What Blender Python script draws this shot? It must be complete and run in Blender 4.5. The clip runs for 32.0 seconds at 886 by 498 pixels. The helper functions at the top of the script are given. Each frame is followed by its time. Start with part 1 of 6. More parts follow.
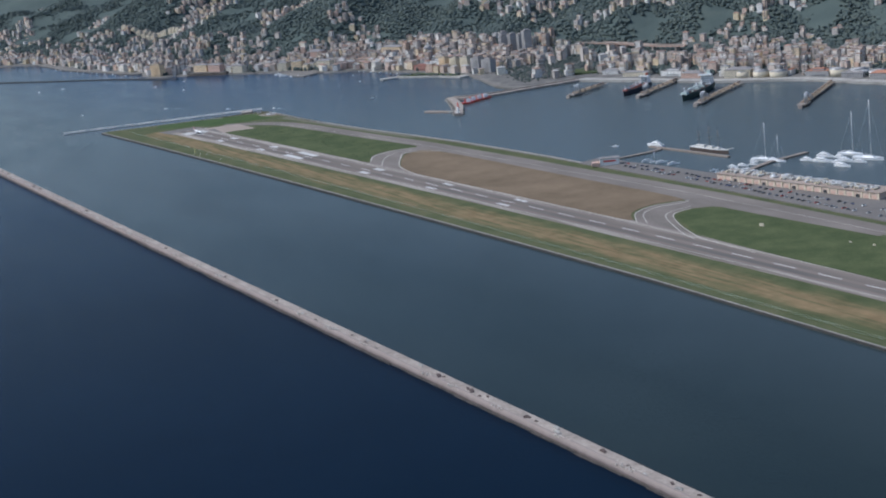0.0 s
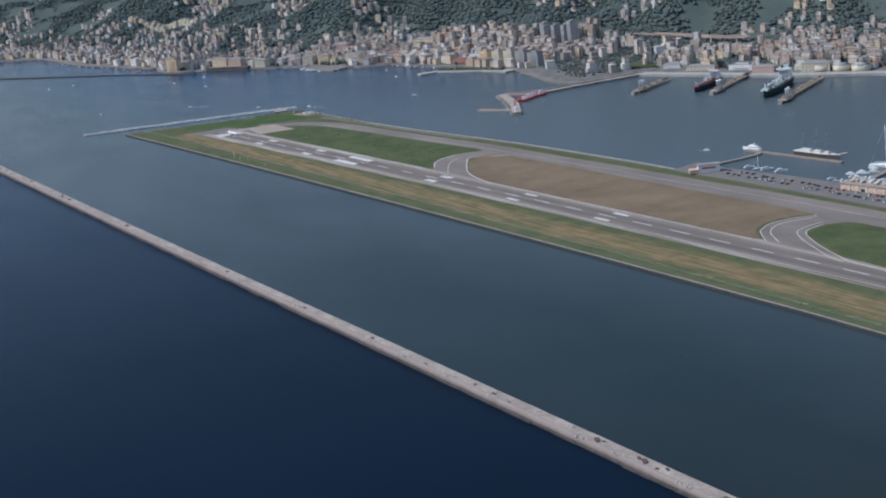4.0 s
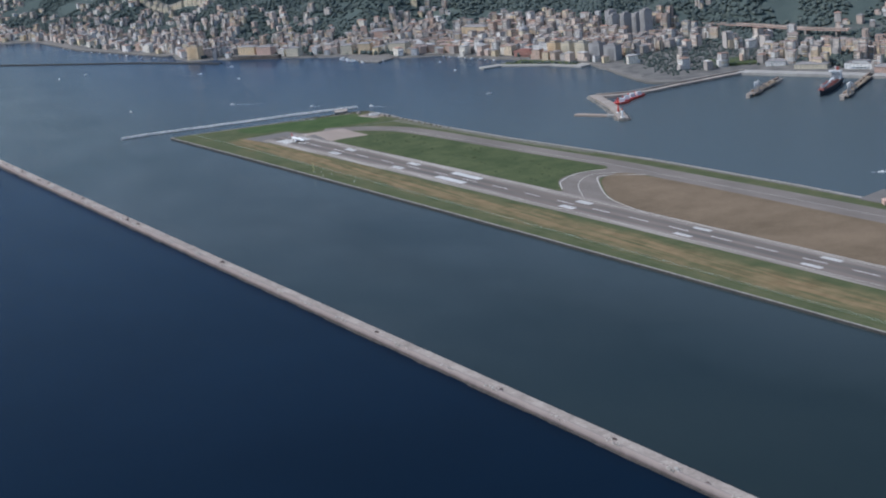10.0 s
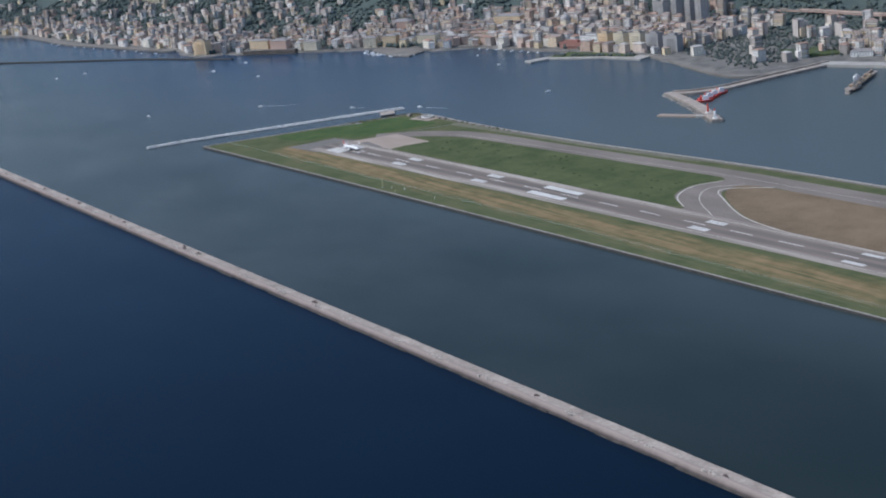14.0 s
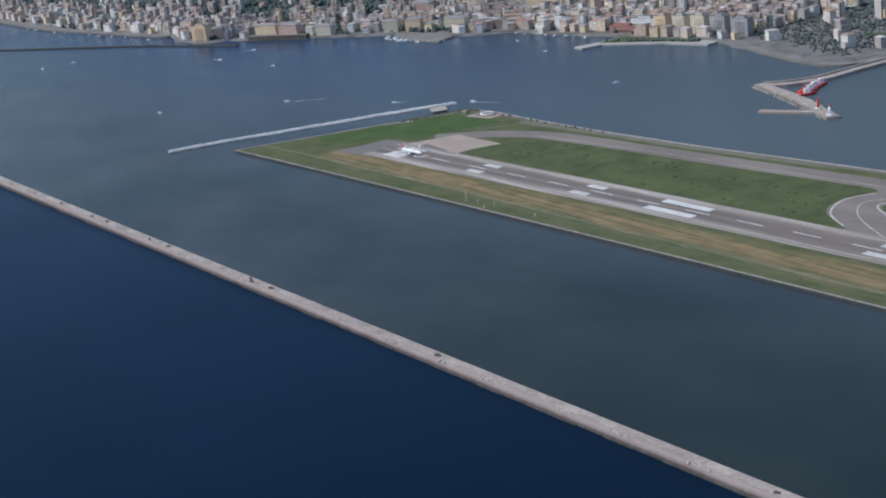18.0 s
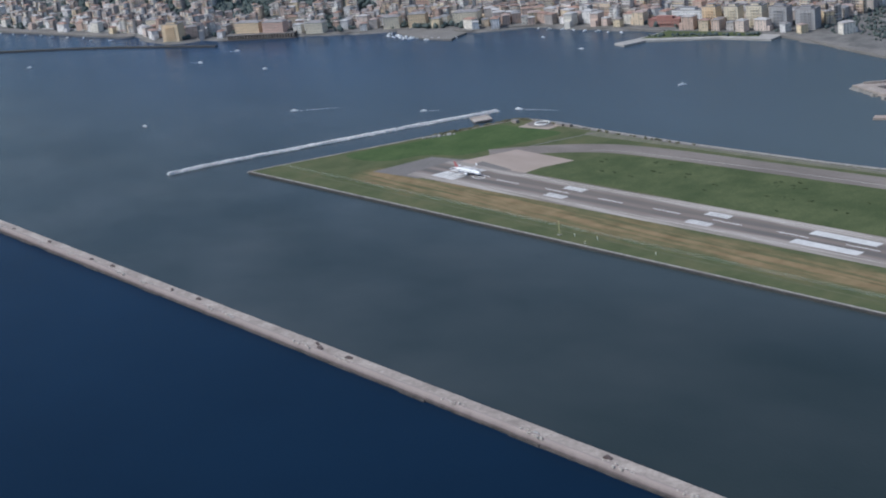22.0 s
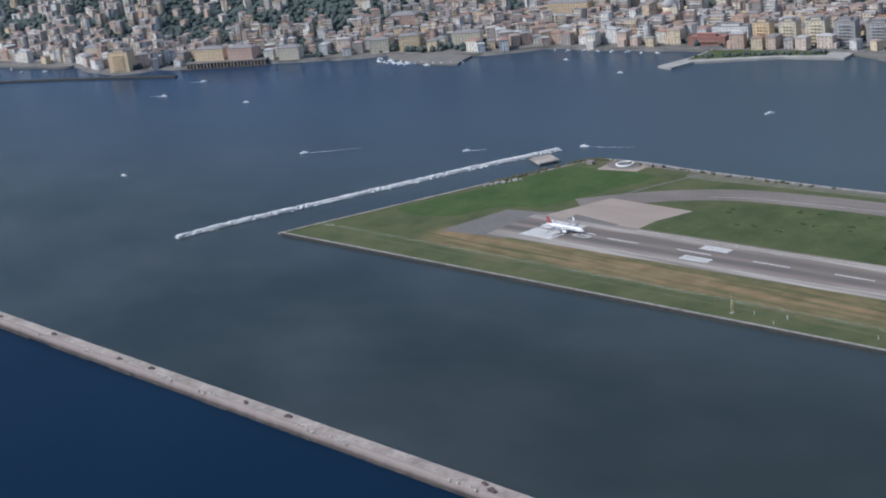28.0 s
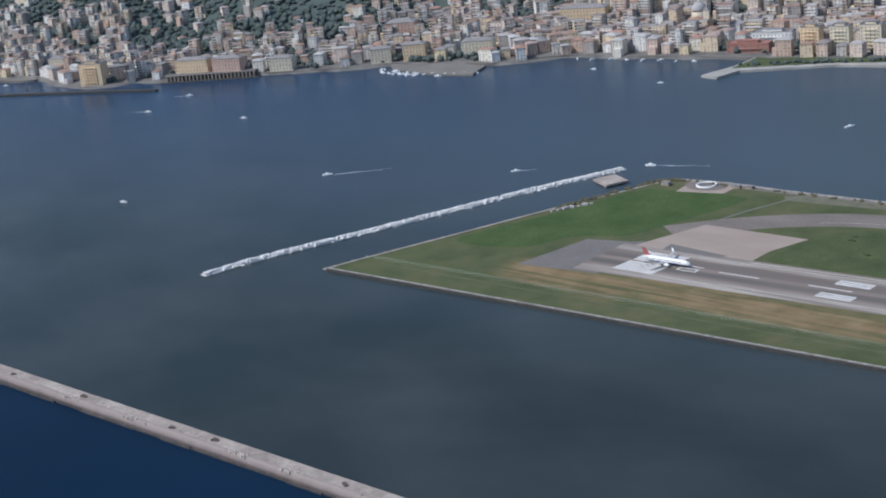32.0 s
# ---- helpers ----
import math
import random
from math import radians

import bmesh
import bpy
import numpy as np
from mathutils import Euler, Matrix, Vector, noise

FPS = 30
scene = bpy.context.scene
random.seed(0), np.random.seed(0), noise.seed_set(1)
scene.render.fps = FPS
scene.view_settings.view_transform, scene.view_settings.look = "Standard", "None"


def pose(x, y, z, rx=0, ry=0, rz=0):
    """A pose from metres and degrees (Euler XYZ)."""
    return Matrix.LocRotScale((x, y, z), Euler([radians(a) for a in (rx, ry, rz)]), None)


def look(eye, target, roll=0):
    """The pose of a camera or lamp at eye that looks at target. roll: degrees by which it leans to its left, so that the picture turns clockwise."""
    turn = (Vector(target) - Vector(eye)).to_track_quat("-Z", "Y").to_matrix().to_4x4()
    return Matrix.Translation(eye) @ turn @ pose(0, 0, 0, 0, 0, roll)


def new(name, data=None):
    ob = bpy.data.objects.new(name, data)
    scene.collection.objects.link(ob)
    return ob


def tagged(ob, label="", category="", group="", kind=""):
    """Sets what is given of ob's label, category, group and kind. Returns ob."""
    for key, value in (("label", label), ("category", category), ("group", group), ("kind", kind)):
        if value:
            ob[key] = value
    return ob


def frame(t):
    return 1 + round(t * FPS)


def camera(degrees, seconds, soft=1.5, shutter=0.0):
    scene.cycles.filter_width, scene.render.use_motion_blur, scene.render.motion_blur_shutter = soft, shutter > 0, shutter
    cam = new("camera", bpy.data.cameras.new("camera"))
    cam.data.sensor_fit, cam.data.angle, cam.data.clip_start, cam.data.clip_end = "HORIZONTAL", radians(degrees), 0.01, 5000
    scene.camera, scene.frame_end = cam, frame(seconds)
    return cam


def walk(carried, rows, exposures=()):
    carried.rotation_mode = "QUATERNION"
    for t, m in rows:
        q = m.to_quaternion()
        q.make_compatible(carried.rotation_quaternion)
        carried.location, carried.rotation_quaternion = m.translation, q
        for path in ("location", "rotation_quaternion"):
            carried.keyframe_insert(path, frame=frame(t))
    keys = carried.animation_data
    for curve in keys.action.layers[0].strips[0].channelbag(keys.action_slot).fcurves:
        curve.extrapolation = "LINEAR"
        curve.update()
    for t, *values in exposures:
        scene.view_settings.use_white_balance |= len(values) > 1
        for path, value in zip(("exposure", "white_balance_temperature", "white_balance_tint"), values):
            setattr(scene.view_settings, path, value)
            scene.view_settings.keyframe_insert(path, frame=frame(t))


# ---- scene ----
from math import cos, sin, tan, atan2, pi, hypot

SIZE = 0.487  # of the plan's lengths

# the plan of island and town is drawn on a slightly skewed survey: shifts to true places, by powers of kilometres
EAST_SHIFT = (-1.83, 27.19, 41.82, -37.43, -36.96, -19.71)
NORTH_SHIFT = (-3.17, 32.68, -114.58, -10.76, -66.91, -55.6)


def trued(x, y):
    u, v = x / 1000.0, y / 1000.0
    basis = (1.0, u, v, u * u, u * v, v * v)
    return sum(c * q for c, q in zip(EAST_SHIFT, basis)), sum(c * q for c, q in zip(NORTH_SHIFT, basis))


# seconds, eye, heading, pitch and roll in degrees
PATH = [
    (0, (2328.7, -712.4, 326.6), 154.42, -13.08, -6.49),
    (0.5, (2296.4, -705.9, 324.5), 154.49, -13.21, -6.50),
    (1, (2265.2, -702.9, 321.8), 154.46, -13.23, -6.97),
    (1.5, (2236.9, -700.6, 322.1), 154.44, -13.31, -6.64),
    (2, (2211.6, -702.6, 321.7), 154.36, -13.34, -6.64),
    (2.5, (2189.7, -707.8, 320.9), 154.24, -13.34, -6.89),
    (3, (2169.7, -711.5, 323.7), 154.13, -13.42, -6.76),
    (3.5, (2150.2, -717.3, 325.9), 154.02, -13.49, -6.82),
    (4, (2129.8, -723.0, 329.1), 153.89, -13.60, -6.77),
    (4.5, (2109.0, -728.7, 333.1), 153.75, -13.73, -6.69),
    (5, (2088.1, -734.4, 337.5), 153.62, -13.87, -6.68),
    (5.5, (2067.2, -740.1, 342.1), 153.50, -13.99, -6.84),
    (6, (2046.7, -745.8, 346.7), 153.40, -14.09, -7.28),
    (6.5, (2028.2, -750.6, 351.1), 153.30, -14.22, -7.38),
    (7, (2010.0, -755.3, 355.2), 153.22, -14.36, -7.09),
    (7.5, (1988.9, -763.4, 356.0), 153.00, -14.36, -7.31),
    (8, (1963.4, -770.4, 356.4), 152.74, -14.43, -7.23),
    (8.5, (1933.1, -775.2, 357.3), 152.49, -14.54, -7.11),
    (9, (1900.7, -777.2, 358.3), 152.30, -14.67, -7.07),
    (9.5, (1867.9, -776.3, 359.4), 152.12, -14.83, -6.95),
    (10, (1834.3, -774.8, 360.5), 151.95, -15.01, -6.36),
    (10.5, (1800.7, -775.9, 358.4), 151.72, -15.06, -6.83),
    (11, (1766.7, -777.5, 357.3), 151.51, -15.14, -6.95),
    (11.5, (1733.7, -778.4, 357.6), 151.28, -15.25, -6.97),
    (12, (1702.6, -778.4, 359.1), 151.09, -15.41, -6.94),
    (12.5, (1673.6, -778.5, 361.6), 150.95, -15.58, -6.95),
    (13, (1647.3, -780.5, 364.8), 150.81, -15.86, -6.65),
    (13.5, (1622.6, -790.2, 366.6), 150.44, -15.85, -6.96),
    (14, (1598.2, -800.1, 369.5), 150.12, -15.96, -6.97),
    (14.5, (1572.4, -806.3, 373.5), 149.83, -16.14, -6.96),
    (15, (1543.5, -807.8, 378.7), 149.60, -16.41, -6.91),
    (15.5, (1512.2, -806.6, 383.4), 149.40, -16.71, -6.85),
    (16, (1479.3, -804.7, 386.0), 149.19, -16.97, -6.85),
    (16.5, (1445.6, -804.0, 385.1), 148.93, -17.13, -6.96),
    (17, (1411.7, -806.5, 378.9), 148.57, -17.12, -7.24),
    (17.5, (1376.6, -806.4, 373.2), 148.19, -17.10, -7.17),
    (18, (1339.6, -801.9, 369.3), 147.90, -17.21, -7.10),
    (18.5, (1301.6, -793.8, 366.8), 147.66, -17.38, -7.14),
    (19, (1263.7, -785.0, 364.4), 147.45, -17.61, -7.09),
    (19.5, (1227.3, -782.8, 358.2), 147.03, -17.57, -7.19),
    (20, (1191.3, -781.2, 352.8), 146.62, -17.58, -7.21),
    (20.5, (1155.0, -777.8, 349.5), 146.19, -17.67, -7.24),
    (21, (1121.1, -772.8, 348.3), 145.75, -17.75, -7.30),
    (21.5, (1090.4, -767.6, 348.2), 145.29, -17.81, -7.21),
    (22, (1060.0, -765.4, 346.1), 144.79, -17.80, -7.27),
    (22.5, (1028.9, -763.3, 344.2), 144.24, -17.79, -7.28),
    (23, (999.3, -760.5, 342.8), 143.73, -17.79, -7.27),
    (23.5, (971.5, -757.3, 342.1), 143.26, -17.82, -7.34),
    (24, (945.7, -754.5, 341.9), 142.83, -17.81, -7.58),
    (24.5, (922.1, -753.3, 340.7), 142.37, -17.81, -7.39),
    (25, (898.6, -753.1, 339.1), 141.88, -17.78, -7.43),
    (25.5, (875.3, -752.1, 337.7), 141.44, -17.76, -7.36),
    (26, (852.3, -750.9, 335.3), 141.02, -17.71, -7.40),
    (26.5, (829.6, -749.2, 332.7), 140.61, -17.66, -7.50),
    (27, (807.1, -746.8, 330.4), 140.22, -17.64, -7.57),
    (27.5, (784.8, -743.3, 328.9), 139.88, -17.67, -7.55),
    (28, (762.4, -738.6, 328.7), 139.58, -17.77, -7.36),
    (28.5, (739.5, -734.6, 328.2), 139.24, -17.84, -7.45),
    (29, (716.8, -732.5, 326.2), 138.81, -17.87, -7.46),
    (29.5, (694.1, -732.0, 323.1), 138.35, -17.82, -7.36),
    (30, (671.7, -731.0, 319.6), 137.84, -17.72, -7.24),
    (30.5, (649.5, -722.4, 318.3), 137.65, -17.86, -7.32),
    (31, (627.8, -715.3, 316.9), 137.36, -17.94, -7.36),
    (31.5, (606.3, -713.1, 314.6), 136.91, -17.90, -7.32),
    (32, (585.1, -716.2, 311.2), 136.26, -17.71, -7.04),
]


def aim(eye, heading, pitch, roll):
    h, p = radians(heading), radians(pitch)
    return look(eye, (eye[0] + cos(h) * cos(p), eye[1] + sin(h) * cos(p), eye[2] + sin(p)), roll)


cam = camera(32.0, 32.0, soft=2.0)
walk(cam, [(t, aim([SIZE * c for c in e], h, p, r)) for t, e, h, p, r in PATH], exposures=[(0, -0.02, 6080, 10), (20, 0.02, 6080, 10), (32, 0.03, 6120, 10)])

# ---- light ----
SUN_AZ, SUN_EL = radians(238), radians(50)
world = bpy.data.worlds.new("sky")
scene.world = world
world.use_nodes = True
wn = world.node_tree.nodes
wl = world.node_tree.links
sky = wn.new("ShaderNodeTexSky")
sky.sky_type = "NISHITA"
sky.sun_disc = False
sky.sun_elevation = SUN_EL
sky.sun_rotation = pi / 2 - SUN_AZ
sky.air_density, sky.dust_density, sky.ozone_density = 1.0, 1.2, 2.5
wl.new(sky.outputs[0], wn["Background"].inputs[0])
wn["Background"].inputs[1].default_value = 0.15
sun = new("sun", bpy.data.lights.new("sun", "SUN"))
sun.data.energy, sun.data.angle, sun.data.color = 3.1, radians(0.6), (1.0, 0.96, 0.9)
sun.matrix_world = look((0, 0, 900), (-cos(SUN_AZ) * cos(SUN_EL), -sin(SUN_AZ) * cos(SUN_EL), 900 - sin(SUN_EL)))


# ---- materials ----
class Nodes:
    """A node material with a few short calls."""

    def __init__(self, name, rough=0.9, metal=0.0, spec=0.3):
        self.m = bpy.data.materials.new(name)
        self.m.use_nodes = True
        self.t = self.m.node_tree
        self.b = self.t.nodes["Principled BSDF"]
        self.b.inputs["Roughness"].default_value = rough
        self.b.inputs["Metallic"].default_value = metal
        self.b.inputs["Specular IOR Level"].default_value = spec

    def n(self, kind, **kw):
        q = self.t.nodes.new(kind)
        for k, v in kw.items():
            setattr_safe(q, k, v)
        return q

    def link(self, a, b):
        self.t.links.new(a, b)

    def pos(self):
        q = self.n("ShaderNodeVectorMath")
        q.operation = "SCALE"
        self.link(self.n("ShaderNodeNewGeometry").outputs["Position"], q.inputs[0])
        q.inputs["Scale"].default_value = 1 / SIZE
        return q.outputs[0]

    def obj(self):
        return self.n("ShaderNodeTexCoord").outputs["Object"]

    def noise(self, vec, scale, detail=4.0, rough=0.6, squash=None):
        if squash:
            mp = self.n("ShaderNodeMapping")
            mp.inputs["Scale"].default_value = squash
            self.link(vec, mp.inputs["Vector"])
            vec = mp.outputs[0]
        q = self.n("ShaderNodeTexNoise")
        q.inputs["Scale"].default_value = scale
        q.inputs["Detail"].default_value = detail
        q.inputs["Roughness"].default_value = rough
        self.link(vec, q.inputs["Vector"])
        return q.outputs["Fac"]

    def ramp(self, fac, stops, constant=False):
        q = self.n("ShaderNodeValToRGB")
        r = q.color_ramp
        if constant:
            r.interpolation = "CONSTANT"
        while len(r.elements) < len(stops):
            r.elements.new(0.5)
        for e, (p, c) in zip(r.elements, stops):
            e.position = p
            e.color = (c[0], c[1], c[2], 1) if hasattr(c, "__len__") else (c, c, c, 1)
        self.link(fac, q.inputs[0])
        return q.outputs[0]

    def mix(self, fac, a, b, blend="MIX"):
        q = self.n("ShaderNodeMix")
        q.data_type = "RGBA"
        q.blend_type = blend
        for s, v in ((q.inputs[0], fac), (q.inputs[6], a), (q.inputs[7], b)):
            if hasattr(v, "is_output"):
                self.link(v, s)
            elif hasattr(v, "__len__"):
                s.default_value = (v[0], v[1], v[2], 1)
            else:
                s.default_value = v
        return q.outputs[2]

    def math(self, op, a, b=0.0, c=0.0):
        q = self.n("ShaderNodeMath")
        q.operation = op
        for s, v in zip(q.inputs, (a, b, c)):
            if hasattr(v, "is_output"):
                self.link(v, s)
            else:
                s.default_value = v
        return q.outputs[0]

    def xyz(self, vec):
        q = self.n("ShaderNodeSeparateXYZ")
        self.link(vec, q.inputs[0])
        return q.outputs

    def bump(self, fac, strength, dist):
        q = self.n("ShaderNodeBump")
        q.inputs["Strength"].default_value = strength
        q.inputs["Distance"].default_value = dist * SIZE
        self.link(fac, q.inputs["Height"])
        self.link(q.outputs[0], self.b.inputs["Normal"])

    def colour(self, c):
        if hasattr(c, "is_output"):
            self.link(c, self.b.inputs["Base Color"])
        else:
            self.b.inputs["Base Color"].default_value = (c[0], c[1], c[2], 1)
        return self


def setattr_safe(q, k, v):
    if k == "operation":
        q.operation = v


def mottled(name, a, b, scale=0.2, fine=3.0, rough=0.9, bump=0.0, spec=0.3, metal=0.0, squash=None):
    """Two tones in broad patches, with a finer grain over them."""
    k = Nodes(name, rough, metal, spec)
    p = k.pos()
    broad = k.ramp(k.noise(p, scale, 5, 0.65, squash), [(0.33, a), (0.67, b)])
    grain = k.ramp(k.noise(p, fine, 3, 0.7), [(0.3, 0.78), (0.7, 1.16)])
    k.colour(k.mix(1.0, broad, grain, "MULTIPLY"))
    if bump:
        k.bump(k.noise(p, fine, 3, 0.7), 0.6, bump)
    return k.m


def plain(name, c, rough=0.6, metal=0.0, spec=0.4, vary=0.12):
    k = Nodes(name, rough, metal, spec)
    g = k.ramp(k.noise(k.obj(), 1.3, 3), [(0.3, 1 - vary), (0.7, 1 + vary)])
    k.colour(k.mix(1.0, c, g, "MULTIPLY"))
    return k.m


def palette(name, colours, rough=0.85, scale=0.35, island=False):
    """One of several paints, picked object by object, with weather stains."""
    k = Nodes(name, rough, 0, 0.25)
    rnd = k.n("ShaderNodeNewGeometry").outputs["Random Per Island"] if island else k.n("ShaderNodeObjectInfo").outputs["Random"]
    n = len(colours)
    base = k.ramp(rnd, [(i / n, c) for i, c in enumerate(colours)], True)
    stain = k.ramp(k.noise(k.pos(), scale, 4, 0.7, (1, 1, 0.3)), [(0.3, 0.78), (0.65, 1.08)])
    k.colour(k.mix(1.0, base, stain, "MULTIPLY"))
    return k.m


# the sea: clear blue outside the long breakwater, silty grey-green inside it, sky sheen graded into both
k = Nodes("sea_water", 0.2, 0, 0.5)
k.b.inputs["IOR"].default_value = 1.16
P = k.pos()
px_, py_, pz_ = k.xyz(P)
wander = k.math("MULTIPLY", k.math("SUBTRACT", k.noise(P, 0.004, 3), 0.5), 120.0)
line = k.math("ADD", k.math("ADD", py_, k.math("MULTIPLY", px_, -0.02349)), 321.8)
inner = k.math("SMOOTH_MIN", 1.0, k.math("MAXIMUM", 0.0, k.math("DIVIDE", line, 12.0)), 0.1)
silt_sheen = k.ramp(k.noise(P, 0.0035, 4, 0.5, (1, 1.5, 1)), [(0.3, (0.011, 0.021, 0.0235)), (0.7, (0.017, 0.0275, 0.0285))])
deep = k.ramp(k.noise(P, 0.003, 5, 0.6), [(0.3, (0.0034, 0.0118, 0.0262)), (0.7, (0.0046, 0.0155, 0.034))])
# pale patches, stronger westward: cloud reflections painted in along with silt
cloud_patches = k.math("MULTIPLY", k.ramp(k.noise(P, 0.006, 4, 0.5, (1, 1.4, 1)), [(0.36, 0.25), (0.76, 1.0)]), k.ramp(k.math("DIVIDE", px_, 1400.0), [(0.05, 1.0), (0.75, 0.05)]))
silt_sheen = k.mix(k.math("MULTIPLY", cloud_patches, 0.9), silt_sheen, (0.056, 0.066, 0.068))
# bay and harbour paled in base colour, for bright sky reflection and haze
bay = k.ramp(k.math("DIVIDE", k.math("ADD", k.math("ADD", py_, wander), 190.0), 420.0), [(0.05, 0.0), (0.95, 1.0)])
bay_sheen = k.ramp(k.math("DIVIDE", k.math("ADD", px_, 900.0), 1500.0), [(0.1, (0.024, 0.048, 0.088)), (0.8, (0.07, 0.092, 0.102))])
silt_sheen = k.mix(bay, silt_sheen, bay_sheen)
# blue water darkens eastward in its colour, offsetting the grazing sky reflection
sheen_dimming = k.ramp(k.math("DIVIDE", px_, 2000.0), [(0.0, 1.5), (0.2, 1.2), (0.5, 0.78)])
deep = k.mix(1.0, deep, sheen_dimming, "MULTIPLY")
sea_col = k.mix(inner, deep, silt_sheen)
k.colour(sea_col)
k.link(k.ramp(inner, [(0.0, 0.08), (1.0, 0.3)]), k.b.inputs["Specular IOR Level"])
k.link(k.ramp(k.noise(P, 0.006, 4, 0.6, (1, 3, 1)), [(0.35, 0.17), (0.65, 0.22)]), k.b.inputs["Roughness"])
k.bump(k.noise(P, 0.3, 4, 0.65, (1, 1.6, 1)), 0.3, 0.6)
SEA = k.m

# grass of the airfield: mown green with dry straw bands along the runway
k = Nodes("airfield_grass", 0.95, 0, 0.1)
P = k.pos()
px_, py_, pz_ = k.xyz(P)
green = k.ramp(k.noise(P, 0.03, 6, 0.65), [(0.3, (0.06, 0.076, 0.035)), (0.5, (0.088, 0.102, 0.05)), (0.72, (0.122, 0.118, 0.062)), (0.87, (0.17, 0.145, 0.08))])
straw = k.ramp(k.noise(P, 0.06, 5, 0.65), [(0.3, (0.2, 0.135, 0.075)), (0.7, (0.3, 0.21, 0.12))])
yy = k.math("SUBTRACT", py_, k.math("MULTIPLY", px_, 0.0359))
wob = k.math("MULTIPLY", k.math("SUBTRACT", k.noise(P, 0.05, 5, 0.7, (0.25, 1, 1)), 0.5), 44.0)
off = k.math("ABSOLUTE", k.math("ADD", k.math("ADD", yy, 53.0), wob))
band = k.ramp(k.math("DIVIDE", off, 30.0), [(0.25, 1.0), (0.75, 0.0)])
west = k.math("MINIMUM", 1.0, k.math("MAXIMUM", 0.0, k.math("DIVIDE", k.math("ADD", px_, 62.0), 25.0)))
far_side = k.ramp(k.math("DIVIDE", k.math("SUBTRACT", py_, k.math("MULTIPLY", px_, 0.0769)), 200.0), [(0.66, 0.0), (0.74, 1.0)])
olive = k.ramp(k.noise(P, 0.07, 5, 0.7, (0.2, 1, 1)), [(0.35, (0.09, 0.1, 0.05)), (0.7, (0.17, 0.14, 0.09))])
north_mix = k.mix(k.math("MULTIPLY", far_side, 0.8), green, olive)
dry = k.math("MULTIPLY", band, k.math("MULTIPLY", west, 0.85))
k.colour(k.mix(k.math("MULTIPLY", dry, k.ramp(k.noise(P, 0.13, 5, 0.7, (0.09, 1.7, 1)), [(0.36, 0.12), (0.56, 1.0)])), north_mix, straw))
k.bump(k.noise(P, 0.8, 4, 0.7), 0.7, 0.4)
GRASS = k.m

INFIELD = mottled("infield_grass", (0.056, 0.077, 0.034), (0.096, 0.115, 0.054), 0.03, 0.8, 0.95, 0.2, 0.1)
BROWNFIELD = mottled("parched_infield", (0.14, 0.106, 0.07), (0.21, 0.158, 0.108), 0.014, 1.2, 0.95, 0.2, 0.1)
TAXI = mottled("taxiway_asphalt", (0.15, 0.13, 0.114), (0.225, 0.196, 0.172), 0.03, 0.5, 0.9, 0.02, squash=(0.3, 1, 1))
OLD_ASPHALT = mottled("old_asphalt", (0.15, 0.138, 0.128), (0.182, 0.168, 0.154), 0.03, 0.9, 0.9, 0.02)
k = Nodes("apron_concrete", 0.85, 0, 0.25)
P = k.pos()
slabs = k.ramp(k.noise(P, 0.05, 3, 0.5, (0.25, 1, 1)), [(0.3, (0.29, 0.235, 0.195)), (0.7, (0.36, 0.295, 0.25))])
k.colour(k.mix(1.0, slabs, k.ramp(k.noise(P, 1.1, 3, 0.7), [(0.3, 0.92), (0.7, 1.06)]), "MULTIPLY"))
APRON = k.m
QUAY = mottled("quay_concrete", (0.3, 0.285, 0.26), (0.42, 0.4, 0.365), 0.05, 0.8, 0.9, 0.05)
MOLE = mottled("mole_concrete", (0.25, 0.212, 0.184), (0.41, 0.358, 0.31), 0.06, 0.4, 0.92, 0.08)
MOLE_DARK = mottled("wet_mole_concrete", (0.05, 0.045, 0.042), (0.11, 0.098, 0.09), 0.15, 0.9, 0.7, 0.08)
STONE = palette("white_boulder", [(0.72, 0.71, 0.69), (0.8, 0.79, 0.77), (0.58, 0.57, 0.55), (0.76, 0.74, 0.71)], 0.9)
RIPRAP = mottled("riprap_stone", (0.2, 0.185, 0.165), (0.36, 0.34, 0.31), 0.3, 1.2, 0.95, 0.3)
PAINT = mottled("runway_paint", (0.5, 0.49, 0.47), (0.66, 0.65, 0.62), 0.15, 1.5, 0.7)
LINE = mottled("faded_line_paint", (0.4, 0.375, 0.33), (0.56, 0.53, 0.47), 0.1, 1.0, 0.8)

# runway: grooved asphalt, pale worn shoulders, dark rubber tracks
k = Nodes("runway_asphalt", 0.88, 0, 0.25)
P = k.pos()
px_, py_, pz_ = k.xyz(P)
mid = [(x + trued(x, -11 + 0.0345 * x)[0], -11 + 0.0345 * x + trued(x, -11 + 0.0345 * x)[1]) for x in range(0, 1500, 100)]
bow, lean, base_y = np.polyfit([a for a, b in mid], [b for a, b in mid], 2)
cy = k.math("SUBTRACT", py_, k.math("ADD", k.math("ADD", k.math("MULTIPLY", px_, float(lean)), k.math("MULTIPLY", k.math("MULTIPLY", px_, px_), float(bow))), float(base_y)))
ay = k.math("ABSOLUTE", cy)
base = k.ramp(k.noise(P, 0.035, 5, 0.65, (0.12, 1, 1)), [(0.3, (0.14, 0.116, 0.1)), (0.7, (0.24, 0.2, 0.172))])
fray = k.math("MULTIPLY", k.math("SUBTRACT", k.noise(P, 0.05, 5, 0.7, (0.15, 1, 1)), 0.5), 16.0)
edge = k.ramp(k.math("DIVIDE", k.math("ADD", ay, fray), 30.0), [(0.4, 0.0), (0.56, 1.0)])
